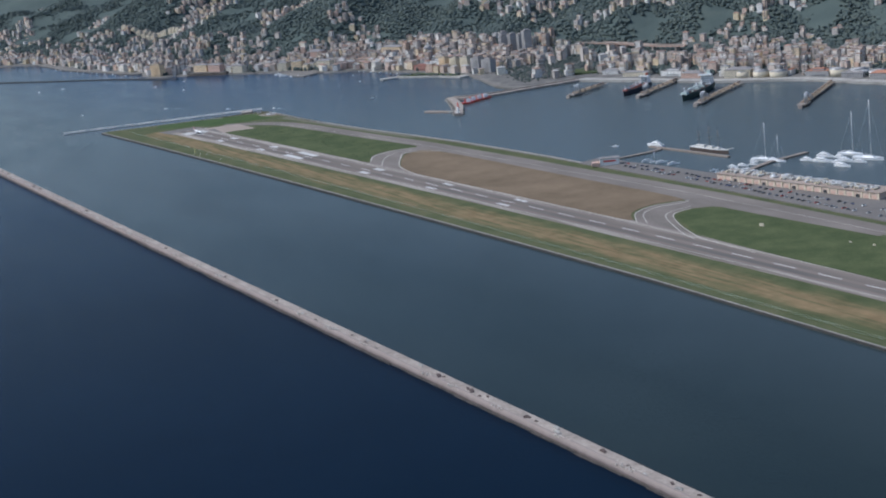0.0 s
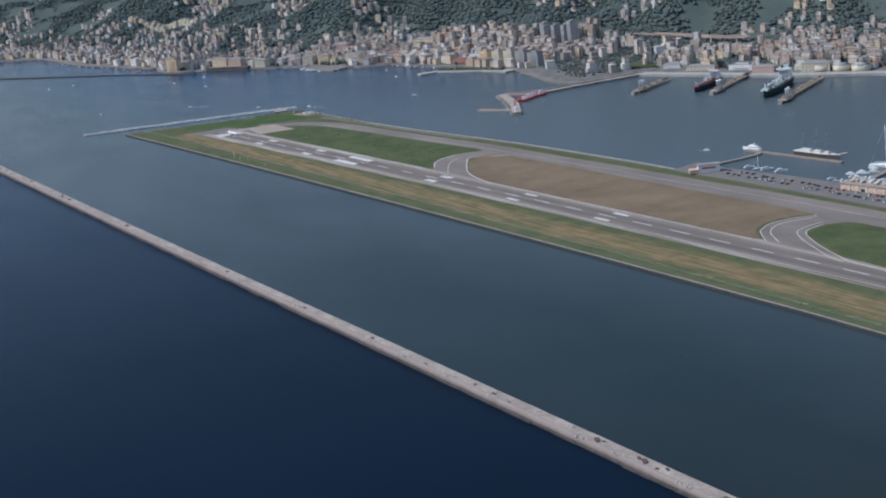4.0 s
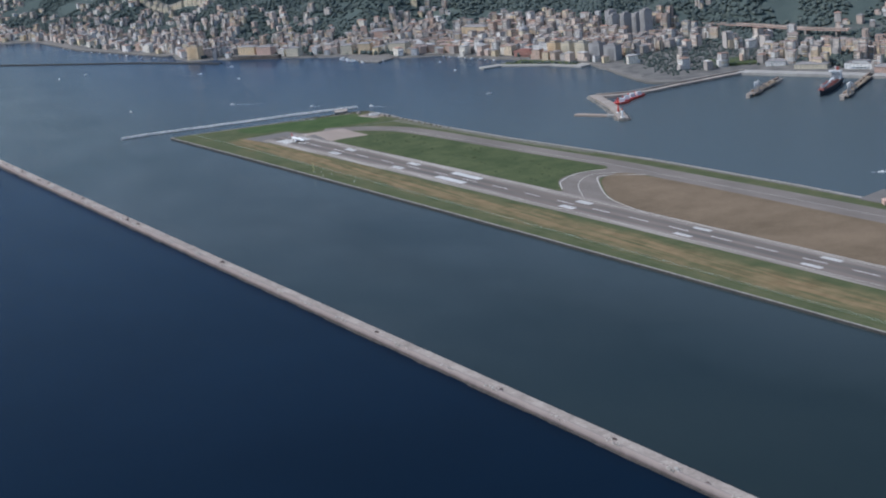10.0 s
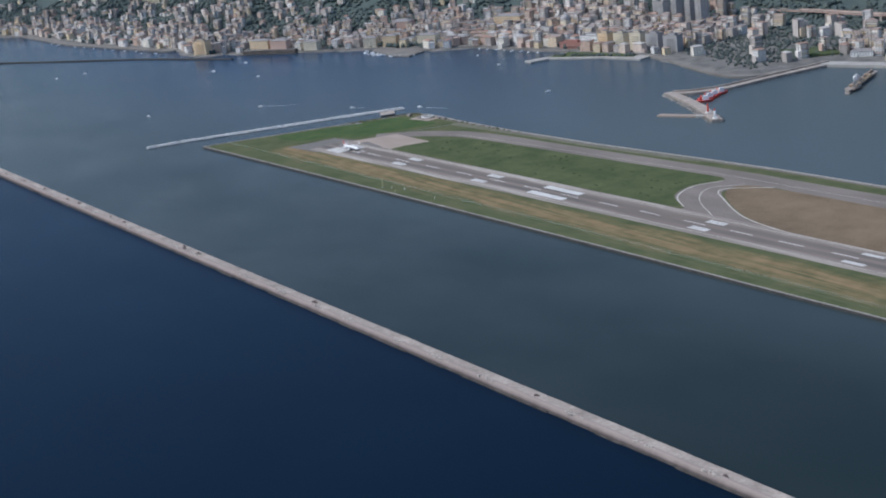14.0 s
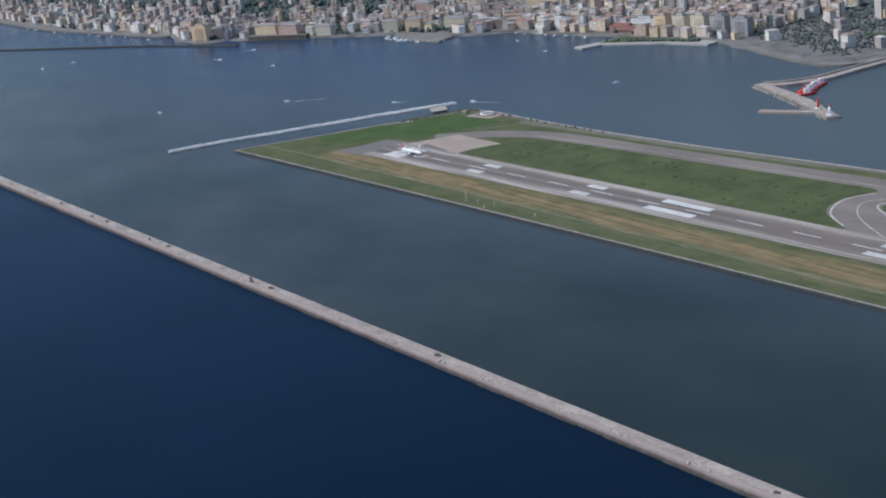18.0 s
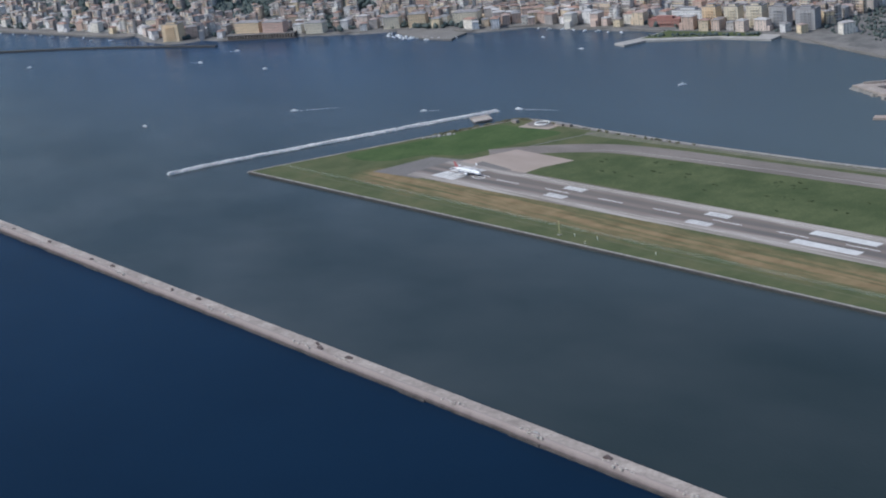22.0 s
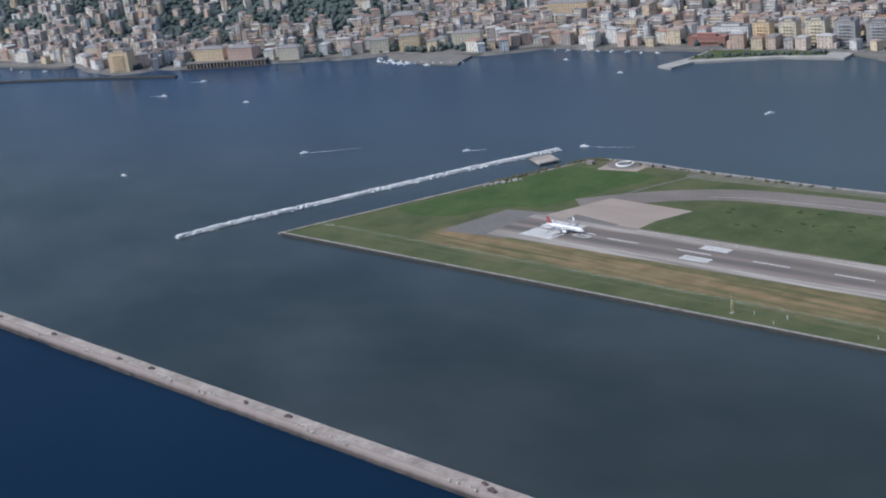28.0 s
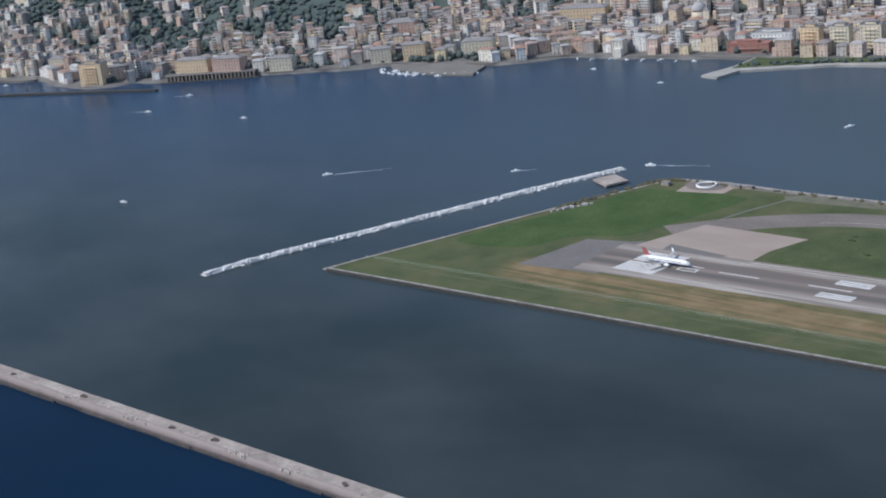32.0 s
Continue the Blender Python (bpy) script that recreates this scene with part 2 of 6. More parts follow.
pale = k.ramp(k.noise(P, 0.12, 5, 0.7, (0.035, 1, 1)), [(0.36, (0.16, 0.136, 0.116)), (0.52, (0.26, 0.228, 0.2)), (0.68, (0.41, 0.372, 0.335))])
c1 = k.mix(edge, base, pale)
rub = k.ramp(k.math("DIVIDE", ay, 30.0), [(0.05, 0.0), (0.14, 1.0), (0.3, 1.0), (0.42, 0.0)])
rub2 = k.math("MULTIPLY", rub, k.ramp(k.noise(P, 0.02, 4, 0.6, (0.2, 1, 1)), [(0.36, 0.1), (0.62, 0.8)]))
k.colour(k.mix(rub2, c1, (0.1, 0.095, 0.09)))
RUNWAY = k.m

# hills: soil and scrub under the trees, distance haze mixed into their blue-green
k = Nodes("hillside", 0.95, 0, 0.1)
P = k.pos()
hazy_woods_c = k.ramp(k.noise(P, 0.012, 6, 0.65), [(0.3, (0.072, 0.095, 0.09)), (0.58, (0.088, 0.114, 0.104)), (0.78, (0.114, 0.136, 0.114))])
px_, py_, pz_ = k.xyz(P)
low = k.ramp(k.math("DIVIDE", pz_, 30.0), [(0.15, 1.0), (0.6, 0.0)])
street = k.ramp(k.noise(P, 0.05, 4, 0.7), [(0.35, (0.11, 0.105, 0.1)), (0.65, (0.22, 0.205, 0.19))])
k.colour(k.mix(k.math("MULTIPLY", low, 0.85), hazy_woods_c, street))
k.bump(k.noise(P, 0.2, 5, 0.7), 0.8, 2.0)
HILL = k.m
# leaf colours lightened and blued to carry the distance haze
k = Nodes("hazed_tree_foliage", 0.9, 0, 0.12)
rnd = k.n("ShaderNodeNewGeometry").outputs["Random Per Island"]
hazy_fol = k.ramp(rnd, [(0.0, (0.078, 0.102, 0.1)), (0.5, (0.094, 0.12, 0.112)), (1.0, (0.115, 0.136, 0.118))])
k.colour(k.mix(1.0, hazy_fol, k.ramp(k.noise(k.pos(), 0.6, 4, 0.7), [(0.3, 0.75), (0.7, 1.2)]), "MULTIPLY"))
k.bump(k.noise(k.pos(), 0.9, 3, 0.7), 0.9, 1.2)
HAZED_FOLIAGE = k.m

PAINTS = [(0.66, 0.53, 0.38), (0.72, 0.67, 0.58), (0.55, 0.4, 0.32), (0.62, 0.6, 0.57), (0.7, 0.57, 0.38), (0.5, 0.45, 0.41), (0.6, 0.46, 0.38), (0.72, 0.7, 0.66),
          (0.64, 0.56, 0.49), (0.38, 0.34, 0.31), (0.74, 0.7, 0.66), (0.66, 0.54, 0.46)]
TILES = [(0.31, 0.21, 0.165), (0.27, 0.24, 0.225), (0.4, 0.375, 0.355), (0.35, 0.22, 0.17), (0.26, 0.25, 0.245), (0.36, 0.28, 0.245), (0.45, 0.43, 0.41)]
FACADE = palette("painted_plaster", PAINTS)
FACADE_MASS = palette("painted_plaster_mass", PAINTS, island=True)
ROOF_MASS = palette("roof_covering_mass", TILES, 0.9, island=True)
ROOFS = palette("roof_covering", TILES, 0.9)
GLASS = plain("window_glass", (0.05, 0.055, 0.06), 0.15, 0, 0.5)
PANE = plain("dusty_glass_loggia_shade", (0.12, 0.118, 0.115), 0.35, 0, 0.4)
SHUTTER = plain("faded_shutter", (0.19, 0.19, 0.165), 0.75)
OCHRE = mottled("ochre_plaster", (0.66, 0.5, 0.32), (0.76, 0.58, 0.38), 0.15, 1.2, 0.85)
PINK = mottled("pink_plaster", (0.54, 0.36, 0.29), (0.62, 0.43, 0.35), 0.15, 1.2, 0.85)
CREAM = mottled("cream_plaster", (0.6, 0.53, 0.4), (0.7, 0.62, 0.48), 0.15, 1.2, 0.85)
REDWALL = mottled("red_plaster", (0.3, 0.15, 0.12), (0.38, 0.2, 0.165), 0.15, 1.2, 0.85)
GREYWALL = mottled("grey_render", (0.33, 0.32, 0.315), (0.42, 0.405, 0.395), 0.1, 1.0, 0.85)
WHITEWALL = mottled("white_render", (0.68, 0.67, 0.64), (0.78, 0.77, 0.74), 0.1, 1.0, 0.85)
TERRACOTTA = mottled("terracotta_tile", (0.36, 0.16, 0.1), (0.46, 0.24, 0.16), 0.3, 2.0, 0.9)
SLATE = mottled("slate_grey", (0.2, 0.19, 0.185), (0.3, 0.28, 0.27), 0.3, 2.0, 0.85)
WHITE = plain("white_gelcoat", (0.8, 0.8, 0.79), 0.25, 0, 0.5, 0.04)
HULLDARK = plain("dark_hull_paint", (0.03, 0.035, 0.05), 0.4)
OFFWHITE = plain("weathered_gelcoat", (0.55, 0.54, 0.51), 0.5)
REDPAINT = plain("red_paint", (0.55, 0.06, 0.04), 0.4)
STEEL = plain("galvanised_steel", (0.45, 0.46, 0.47), 0.4, 0.7)
WOOD = mottled("weathered_planks", (0.2, 0.165, 0.14), (0.3, 0.255, 0.215), 0.5, 3.0, 0.9)
TYRE = plain("black_rubber", (0.02, 0.02, 0.02), 0.8)
CARPAINT = palette("car_paint", [(0.6, 0.6, 0.6), (0.05, 0.05, 0.06), (0.3, 0.31, 0.33), (0.02, 0.025, 0.03), (0.45, 0.06, 0.05), (0.75, 0.75, 0.74), (0.08, 0.1, 0.2)], 0.3)
FOAM = mottled("sea_foam", (0.5, 0.53, 0.55), (0.75, 0.77, 0.78), 0.3, 2.0, 0.8)
SAND = mottled("grey_shingle", (0.15, 0.14, 0.125), (0.21, 0.195, 0.175), 0.03, 0.5, 0.95, 0.1)


# ---- building helpers ----
def mesh_of(bm, *mats):
    me = bpy.data.meshes.new("m")
    bm.normal_update()
    bm.to_mesh(me)
    bm.free()
    for m in mats:
        me.materials.append(m)
    return me


def thing(name, bm, mats, label="", category="", group="", kind="", at=None):
    ob = new(name, mesh_of(bm, *(mats if isinstance(mats, (list, tuple)) else [mats])) if bm is not None else None)
    if at is not None:
        ob.matrix_world = at
    return tagged(ob, label, category, group, kind)


def part(name, bm, material, parent, label="", at=None):
    me = bm if isinstance(bm, bpy.types.Mesh) else mesh_of(bm, *(material if isinstance(material, (list, tuple)) else [material]))
    ob = new(name, me)
    ob.parent = parent
    if at is not None:
        ob.matrix_local = at
    return tagged(ob, label)


def empty(name, label, category, at=None, group=""):
    ob = new(name)
    ob.empty_display_size = 1
    if at is not None:
        ob.matrix_world = at
    return tagged(ob, label, category, group)


def add_box(bm, x0, y0, z0, x1, y1, z1, mi=0, taper=0.0):
    t = taper
    v = [bm.verts.new(c) for c in ((x0, y0, z0), (x1, y0, z0), (x1, y1, z0), (x0, y1, z0),
                                   (x0 + t, y0 + t, z1), (x1 - t, y0 + t, z1), (x1 - t, y1 - t, z1), (x0 + t, y1 - t, z1))]
    for f in ((3, 2, 1, 0), (4, 5, 6, 7), (0, 1, 5, 4), (1, 2, 6, 5), (2, 3, 7, 6), (3, 0, 4, 7)):
        bm.faces.new([v[i] for i in f]).material_index = mi


def box(*a, **k_):
    bm = bmesh.new()
    add_box(bm, *a, **k_)
    return bm


def add_loft(bm, sections, mi=0, caps=True, smooth=True):
    """Skin between closed rings of equal length."""
    rings = [[bm.verts.new(p) for p in s] for s in sections]
    n = len(rings[0])
    for a, b in zip(rings, rings[1:]):
        for i in range(n):
            f = bm.faces.new((a[i], a[(i + 1) % n], b[(i + 1) % n], b[i]))
            f.material_index, f.smooth = mi, smooth
    if caps:
        bm.faces.new(rings[0][::-1]).material_index = mi
        bm.faces.new(rings[-1]).material_index = mi


def ring(cx, cy, cz, ry, rz, n=12):
    """A ring in the plane x = cx."""
    return [(cx, cy + ry * cos(2 * pi * i / n), cz + rz * sin(2 * pi * i / n)) for i in range(n)]


def add_tube(bm, a, b, r, n=8, r2=None, mi=0):
    a, b = Vector(a), Vector(b)
    d = (b - a).normalized()
    u = d.orthogonal().normalized()
    w = d.cross(u)
    r2 = r if r2 is None else r2
    add_loft(bm, [[tuple(c + u * q * cos(2 * pi * i / n) + w * q * sin(2 * pi * i / n)) for i in range(n)] for c, q in ((a, r), (b, r2))], mi)


def tube(*a, **k_):
    bm = bmesh.new()
    add_tube(bm, *a, **k_)
    return bm


def smooth_line(pts, closed=False, steps=8):
    """Catmull-Rom curve through points in plan."""
    p = [Vector((a[0], a[1], 0)) for a in pts]
    n = len(p)
    out = []
    for i in range(n if closed else n - 1):
        a, b, c, d = (p[(i - 1) % n], p[i], p[(i + 1) % n], p[(i + 2) % n]) if closed else (p[max(i - 1, 0)], p[i], p[i + 1], p[min(i + 2, n - 1)])
        for s in range(steps):
            t = s / steps
            q = 0.5 * (2 * b + (c - a) * t + (2 * a - 5 * b + 4 * c - d) * t * t + (3 * b - a - 3 * c + d) * t ** 3)
            out.append((q.x, q.y))
    if not closed:
        out.append((p[-1].x, p[-1].y))
    return out


def add_slab(bm, pts, z0, z1, mi=0, side=None):
    lo = [bm.verts.new((x, y, z0)) for x, y in pts]
    hi = [bm.verts.new((x, y, z1)) for x, y in pts]
    f = bm.faces.new(hi)
    f.material_index = mi
    n = len(pts)
    for i in range(n):
        bm.faces.new((lo[i], lo[(i + 1) % n], hi[(i + 1) % n], hi[i])).material_index = mi if side is None else side
    f.normal_update()
    if f.normal.z < 0:
        bmesh.ops.reverse_faces(bm, faces=bm.faces[:])
    return f


def dense(pts, closed=False, step=60.0):
    """The same line with no stretch longer than a step."""
    out = []
    for a, b in zip(pts, list(pts[1:]) + [pts[0]]) if closed else zip(pts, pts[1:]):
        n = max(1, int(hypot(b[0] - a[0], b[1] - a[1]) / step))
        out += [(a[0] + (b[0] - a[0]) * i / n, a[1] + (b[1] - a[1]) * i / n) for i in range(n)]
    return out if closed else out + [pts[-1]]


def slab(pts, z0, z1, **k_):
    pts = dense(pts, True)
    bm = bmesh.new()
    f = add_slab(bm, pts, z0, z1, **k_)
    bmesh.ops.triangulate(bm, faces=[f])
    return bm


def ribbon(pts, widths, z0, z1):
    """A strip of given width along a line in plan."""
    if not hasattr(widths, "__len__"):
        pts = dense(pts)
    n = len(pts)
    left, right = [], []
    for i in range(n):
        a, b = pts[max(i - 1, 0)], pts[min(i + 1, n - 1)]
        d = hypot(b[0] - a[0], b[1] - a[1])
        nx, ny = -(b[1] - a[1]) / d, (b[0] - a[0]) / d
        w = (widths if not hasattr(widths, "__len__") else widths[i]) / 2
        left.append((pts[i][0] + nx * w, pts[i][1] + ny * w))
        right.append((pts[i][0] - nx * w, pts[i][1] - ny * w))
    bm = bmesh.new()
    A = [[bm.verts.new((x, y, z)) for x, y in side] for side, z in ((left, z1), (right, z1), (left, z0), (right, z0))]
    for i in range(n - 1):
        bm.faces.new((A[1][i], A[1][i + 1], A[0][i + 1], A[0][i]))
        bm.faces.new((A[0][i], A[0][i + 1], A[2][i + 1], A[2][i]))
        bm.faces.new((A[3][i], A[3][i + 1], A[1][i + 1], A[1][i]))
    for i in (0, n - 1):
        bm.faces.new((A[0][i], A[1][i], A[3][i], A[2][i]))
    bmesh.ops.recalc_face_normals(bm, faces=bm.faces[:])
    return bm


# ---- sea ----
SEA_Z = 0.0
me = bpy.data.meshes.new("m")
xs = np.linspace(-9000, 9000, 37)
vv = [(x, y, SEA_Z) for y in xs for x in xs]
ff = [(j * 37 + i, j * 37 + i + 1, (j + 1) * 37 + i + 1, (j + 1) * 37 + i) for j in range(36) for i in range(36)]
me.from_pydata(vv, [], ff)
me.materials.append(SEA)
tagged(new("water", me), "calm blue and grey-green harbour sea", "sea", kind="structure")

# ---- mainland ----
COAST = [(-4200, -500), (-2600, -60), (-1700, 130), (-1558, 222), (-1320, 212), (-1100, 248), (-1000, 270), (-930, 262), (-868, 262), (-845, 300), (-806, 316),
         (-729, 376), (-650, 426), (-605, 462), (-540, 488), (-500, 492), (-445, 554), (-365, 570), (-310, 585), (-252, 590), (-157, 620), (-113, 631),
         (23, 593), (107, 573), (150, 590), (168, 690), (205, 708), (300, 748), (441, 812), (555, 895), (690, 930), (1000, 1010), (1600, 1120), (2600, 1250), (5200, 1500)]
CO = np.array(COAST, float)


def inland(X, Y):
    """Signed distance behind the shore line, and the shore's direction there."""
    P_ = np.stack([np.asarray(X, float).ravel(), np.asarray(Y, float).ravel()], 1)
    best = np.full(len(P_), 1e9)
    ang = np.zeros(len(P_))
    sgn = np.ones(len(P_))
    for a, b in zip(CO[:-1], CO[1:]):
        d = b - a
        t = np.clip(((P_ - a) @ d) / (d @ d), 0, 1)
        q = a + t[:, None] * d
        e = P_ - q
        r = np.hypot(e[:, 0], e[:, 1])
        near = r < best - 1e-6
        best = np.where(near, r, best)
        ang = np.where(near, atan2(d[1], d[0]), ang)
        sgn = np.where(near, np.sign(d[0] * e[:, 1] - d[1] * e[:, 0]), sgn)
    return best * sgn, ang


def ground_z(X, Y):
    X, Y = np.asarray(X, float), np.asarray(Y, float)
    d, _ = inland(X, Y)
    d = d.reshape(X.shape)
    flat = 90 + 330 / (1 + np.exp(-(X + 120) / 90.0)) - 200 / (1 + np.exp(-(X - 500) / 120.0))
    steep = 0.17 + 0.05 * np.sin(X / 190.0 + 0.8) + 0.04 * np.sin(X / 83.0 + Y / 120.0)
    up = np.maximum(0, d - flat)
    h = 2.6 + 0.022 * np.clip(d, 0, 1e9) + steep * up * up / (up + 60)
    h += np.clip(up / 200, 0, 1) * (14 * np.sin(X / 77.0 + 1.3) * np.sin(Y / 91.0) + 7 * np.sin(X / 31.0 + Y / 43.0))
    return np.where(d > 0, np.maximum(h, 2.6), np.maximum(-6.0, 2.6 + 2.0 * d))


gx = np.concatenate([np.arange(-4200, -1900, 100), np.arange(-1900, 1500, 16), np.arange(1500, 5001, 100)])
gy = np.concatenate([np.arange(-560, 40, 60), np.arange(40, 1300, 16), np.arange(1300, 4200, 80)])
GX, GY = np.meshgrid(gx, gy)
GZ = ground_z(GX, GY)
nx, ny = len(gx), len(gy)
me = bpy.data.meshes.new("m")
ii = np.arange(nx * ny).reshape(ny, nx)
keep = (np.maximum.reduce([GZ[:-1, :-1], GZ[1:, :-1], GZ[:-1, 1:], GZ[1:, 1:]]) > -5.9)
quad = np.stack([ii[:-1, :-1], ii[:-1, 1:], ii[1:, 1:], ii[1:, :-1]], -1)[keep]
me.from_pydata(np.stack([GX.ravel(), GY.ravel(), GZ.ravel()], 1).tolist(), [], quad.tolist())
me.polygons.foreach_set("use_smooth", [True] * len(me.polygons))
me.materials.append(HILL)
tagged(new("ground", me), "wooded coastal hillside above the town", "hillside", kind="structure")

# ---- airfield island ----
AZ = 3.4
earlier = set(scene.objects)


def settle():
    """Sets the airfield's pieces built so far down to its low level over the sea."""
    for ob in list(scene.objects):
        if ob not in earlier and ob.parent is None:
            ob.matrix_world = Matrix.Translation((-3.5, 3.0, -1.5)) @ ob.matrix_world
    earlier.update(scene.objects)



def yc(x):
    """Runway centre line."""
    return -14 + 0.0345 * x


EAST = 2900
south = [(-144, -114.2), (60, -110.7), (300, -106.4), (800, -96.5), (1350, -83.1), (EAST, -82)]
north = [(EAST, 262), (1344, 231), (1198, 230), (1012, 225), (845, 221), (743, 219), (533, 207), (435, 196), (282, 178), (139, 169), (20, 168), (-22, 171), (-54, 168), (-68, 165)]
westside = [(-84, 109), (-99, 60), (-121, -24), (-139, -92)]
isle = south + north + westside
tagged(thing("airfield_ground", slab(isle, -6, AZ), GRASS), "flat reclaimed airfield of green and straw-dry grass", "airfield", kind="structure")
WETSTONE = mottled("weedy_wall_stone", (0.04, 0.042, 0.042), (0.075, 0.07, 0.062), 0.2, 1.0, 0.8, 0.1)
quayline = [north[-1]] + westside + south[:1]
tagged(thing("sea_wall_face", ribbon([(x + 0.3, y - 0.6) for x, y in south], 2.0, -4, AZ - 0.3), WETSTONE), "dark weedy stone face of the sea wall", "sea wall", kind="structure")
tagged(thing("sea_wall", ribbon([(x + 0.5, y + 0.6) for x, y in south], 1.6, AZ - 0.28, AZ + 0.1), RIPRAP), "low pale concrete sea wall along the airfield", "sea wall", kind="structure")
tagged(thing("sea_wall_west_face", ribbon([(x - 0.8, y) for x, y in quayline], 2.0, -4, AZ - 0.3), WETSTONE), "dark stone face of the western sea wall", "sea wall", kind="structure")
tagged(thing("sea_wall_west", ribbon(quayline, 2.0, AZ - 0.28, AZ + 0.2), MOLE), "low concrete sea wall at the airfield's end", "sea wall", kind="structure")
tagged(thing("sea_wall_north", ribbon(north, 4.0, -4, AZ + 0.45), RIPRAP), "stone-faced bank on the harbour side of the airfield", "sea wall", kind="structure")

taxi_mid = [(6, 50), (40, 88), (75, 113), (110, 126), (170, 134), (250, 140), (365, 150), (500, 164), (620, 170), (760, 178), (900, 184), (1060, 194), (1350, 200), (EAST - 20, 215)]
tl = smooth_line(taxi_mid, steps=5)
tagged(thing("taxiway", ribbon(tl, [30] * len(tl), AZ - 0.4, AZ + 0.06), TAXI), "long grey asphalt taxiway beside the runway", "taxiway", kind="structure")
tagged(thing("runway_overrun", slab([(-42, -48), (-32, 10), (-2, 17), (6, 22), (16, -40)], AZ - 0.4, AZ + 0.05), OLD_ASPHALT), "dull grey asphalt overrun before the runway", "asphalt", kind="structure")
tagged(thing("apron", slab([(3, 12), (4, 18), (18, 74), (92, 72), (84, 40), (85, 12)], AZ - 0.4, AZ + 0.09), APRON), "pale beige concrete holding apron", "apron", kind="structure")
tagged(thing("apron_patch", slab([(23, 14.5), (22, 25), (67, 20.5), (64, 15.8)], AZ - 0.4, AZ + 0.13), OLD_ASPHALT), "darker asphalt patch in the pale apron", "asphalt", kind="structure")
RW = 29.0
tagged(thing("runway", ribbon([(-4, yc(-4)), (EAST - 40, yc(EAST - 40))], 2 * RW, AZ - 0.4, AZ + 0.12), RUNWAY), "long asphalt runway with pale shoulders and rubber tracks", "runway", kind="structure")
tagged(thing("taxiway_shoulder", slab([(560, 148), (726, 148), (882, 152), (1054, 158), (1116, 160), (1230, 166), (1391, 178), (1391, 190), (1060, 186), (900, 178), (726, 170), (560, 160)], AZ - 0.4, AZ + 0.07), TAXI), "grey asphalt shoulder of the taxiway", "taxiway", kind="structure")
tagged(thing("runway_shoulder", slab([(560, 30), (1150, 40), (1150, 58), (930, 50), (700, 44), (560, 46)], AZ - 0.4, AZ + 0.065), TAXI), "worn grey asphalt shoulder of the runway", "runway", kind="structure")
# links between runway and taxiway
link1 = [(480, 168)] + smooth_line([(516, 140), (506, 104), (520, 66), (560, 40)], steps=6) + [(760, 20), (690, 34)] + smooth_line([(640, 42), (575, 82), (545, 112), (580, 150)], steps=6) + [(650, 176)]
curb_a = [(1116, 161), (1109, 141), (1105, 120), (1107, 103), (1117, 82), (1128, 71), (1154, 53)]
curb_b = [(1120, 157), (1118, 137), (1114, 117), (1119, 97), (1132, 80), (1148, 69), (1165, 59)]
curb_c = [(1141, 142), (1142, 121), (1148, 102), (1161, 89), (1190, 73), (1234, 53), (1259, 46)]
curb_d = [(1149, 136), (1151, 118), (1157, 104), (1170, 93), (1203, 75), (1238, 61), (1270, 52), (1347, 50)]
link2 = [(1080, 186), (1110, 170)] + smooth_line(curb_a, steps=4) + [(1150, 34), (1350, 40)] + smooth_line(curb_d[::-1], steps=4) + [(1160, 158), (1230, 192)]
link3 = smooth_line([(1980, 190), (2020, 150), (2030, 110), (2000, 60)], steps=6) + [(2200, 60)] + smooth_line([(2150, 100), (2080, 150), (2100, 190)], steps=6)
for nm, pts in (("taxiway_link", link1), ("taxiway_link", link2), ("taxiway_link", link3)):
    tagged(thing(nm, slab(pts, AZ - 0.4, AZ + 0.08), TAXI), "curved asphalt link between runway and taxiway", "taxiway", "taxiway links", kind="structure")
green1 = smooth_line([(100, 21), (92, 38), (96, 66), (118, 104), (235, 122), (365, 133), (498, 147), (510, 136), (500, 104), (516, 66), (540, 38), (350, 29), (200, 25)], True, 5)
tagged(thing("infield_grass", slab(green1, AZ - 0.3, AZ + 0.16), INFIELD), "mown green grass between runway and taxiway", "grass", kind="structure")
brown = smooth_line([(548, 138), (548, 110), (578, 82), (640, 46), (700, 37), (930, 44), (1040, 48), (1138, 53), (1122, 70), (1111, 82), (1102, 103), (1100, 120), (1103, 141), (1106, 160), (1054, 163), (986, 160), (882, 156), (726, 152), (600, 147)], True, 5)
tagged(thing("parched_infield", slab(brown, AZ - 0.3, AZ + 0.16), BROWNFIELD), "sun-parched brown grass between runway and taxiway", "grass", kind="structure")
green2 = smooth_line([(1157, 142), (1158, 121), (1164, 106), (1178, 96), (1210, 79), (1245, 66), (1290, 58), (1480, 58), (1900, 68), (1985, 80), (2005, 120), (1975, 175), (1600, 182), (1391, 176), (1261, 167), (1185, 160)], True, 5)
tagged(thing("infield_grass", slab(green2, AZ - 0.3, AZ + 0.16), INFIELD), "bright mown green grass with white markers beside it", "grass", kind="structure")

LAWN = mottled("lush_grass", (0.046, 0.08, 0.028), (0.078, 0.112, 0.044), 0.03, 0.7, 0.95, 0.2, 0.1)
tagged(thing("west_lawn", slab(smooth_line([(-110, -26), (-94, 40), (-82, 92), (-70, 132), (-46, 141), (-8, 144), (10, 138), (2, 92), (-12, 34), (-44, 14), (-60, -22)], True, 5), AZ - 0.3, AZ + 0.02), LAWN), "lush green grass at the airfield's seaward end", "grass", kind="structure")
# paint on the runway, each bar a piece
marks = tagged(new("runway_marking"), "white painted runway bars and stripes", "runway marking", kind="structure")
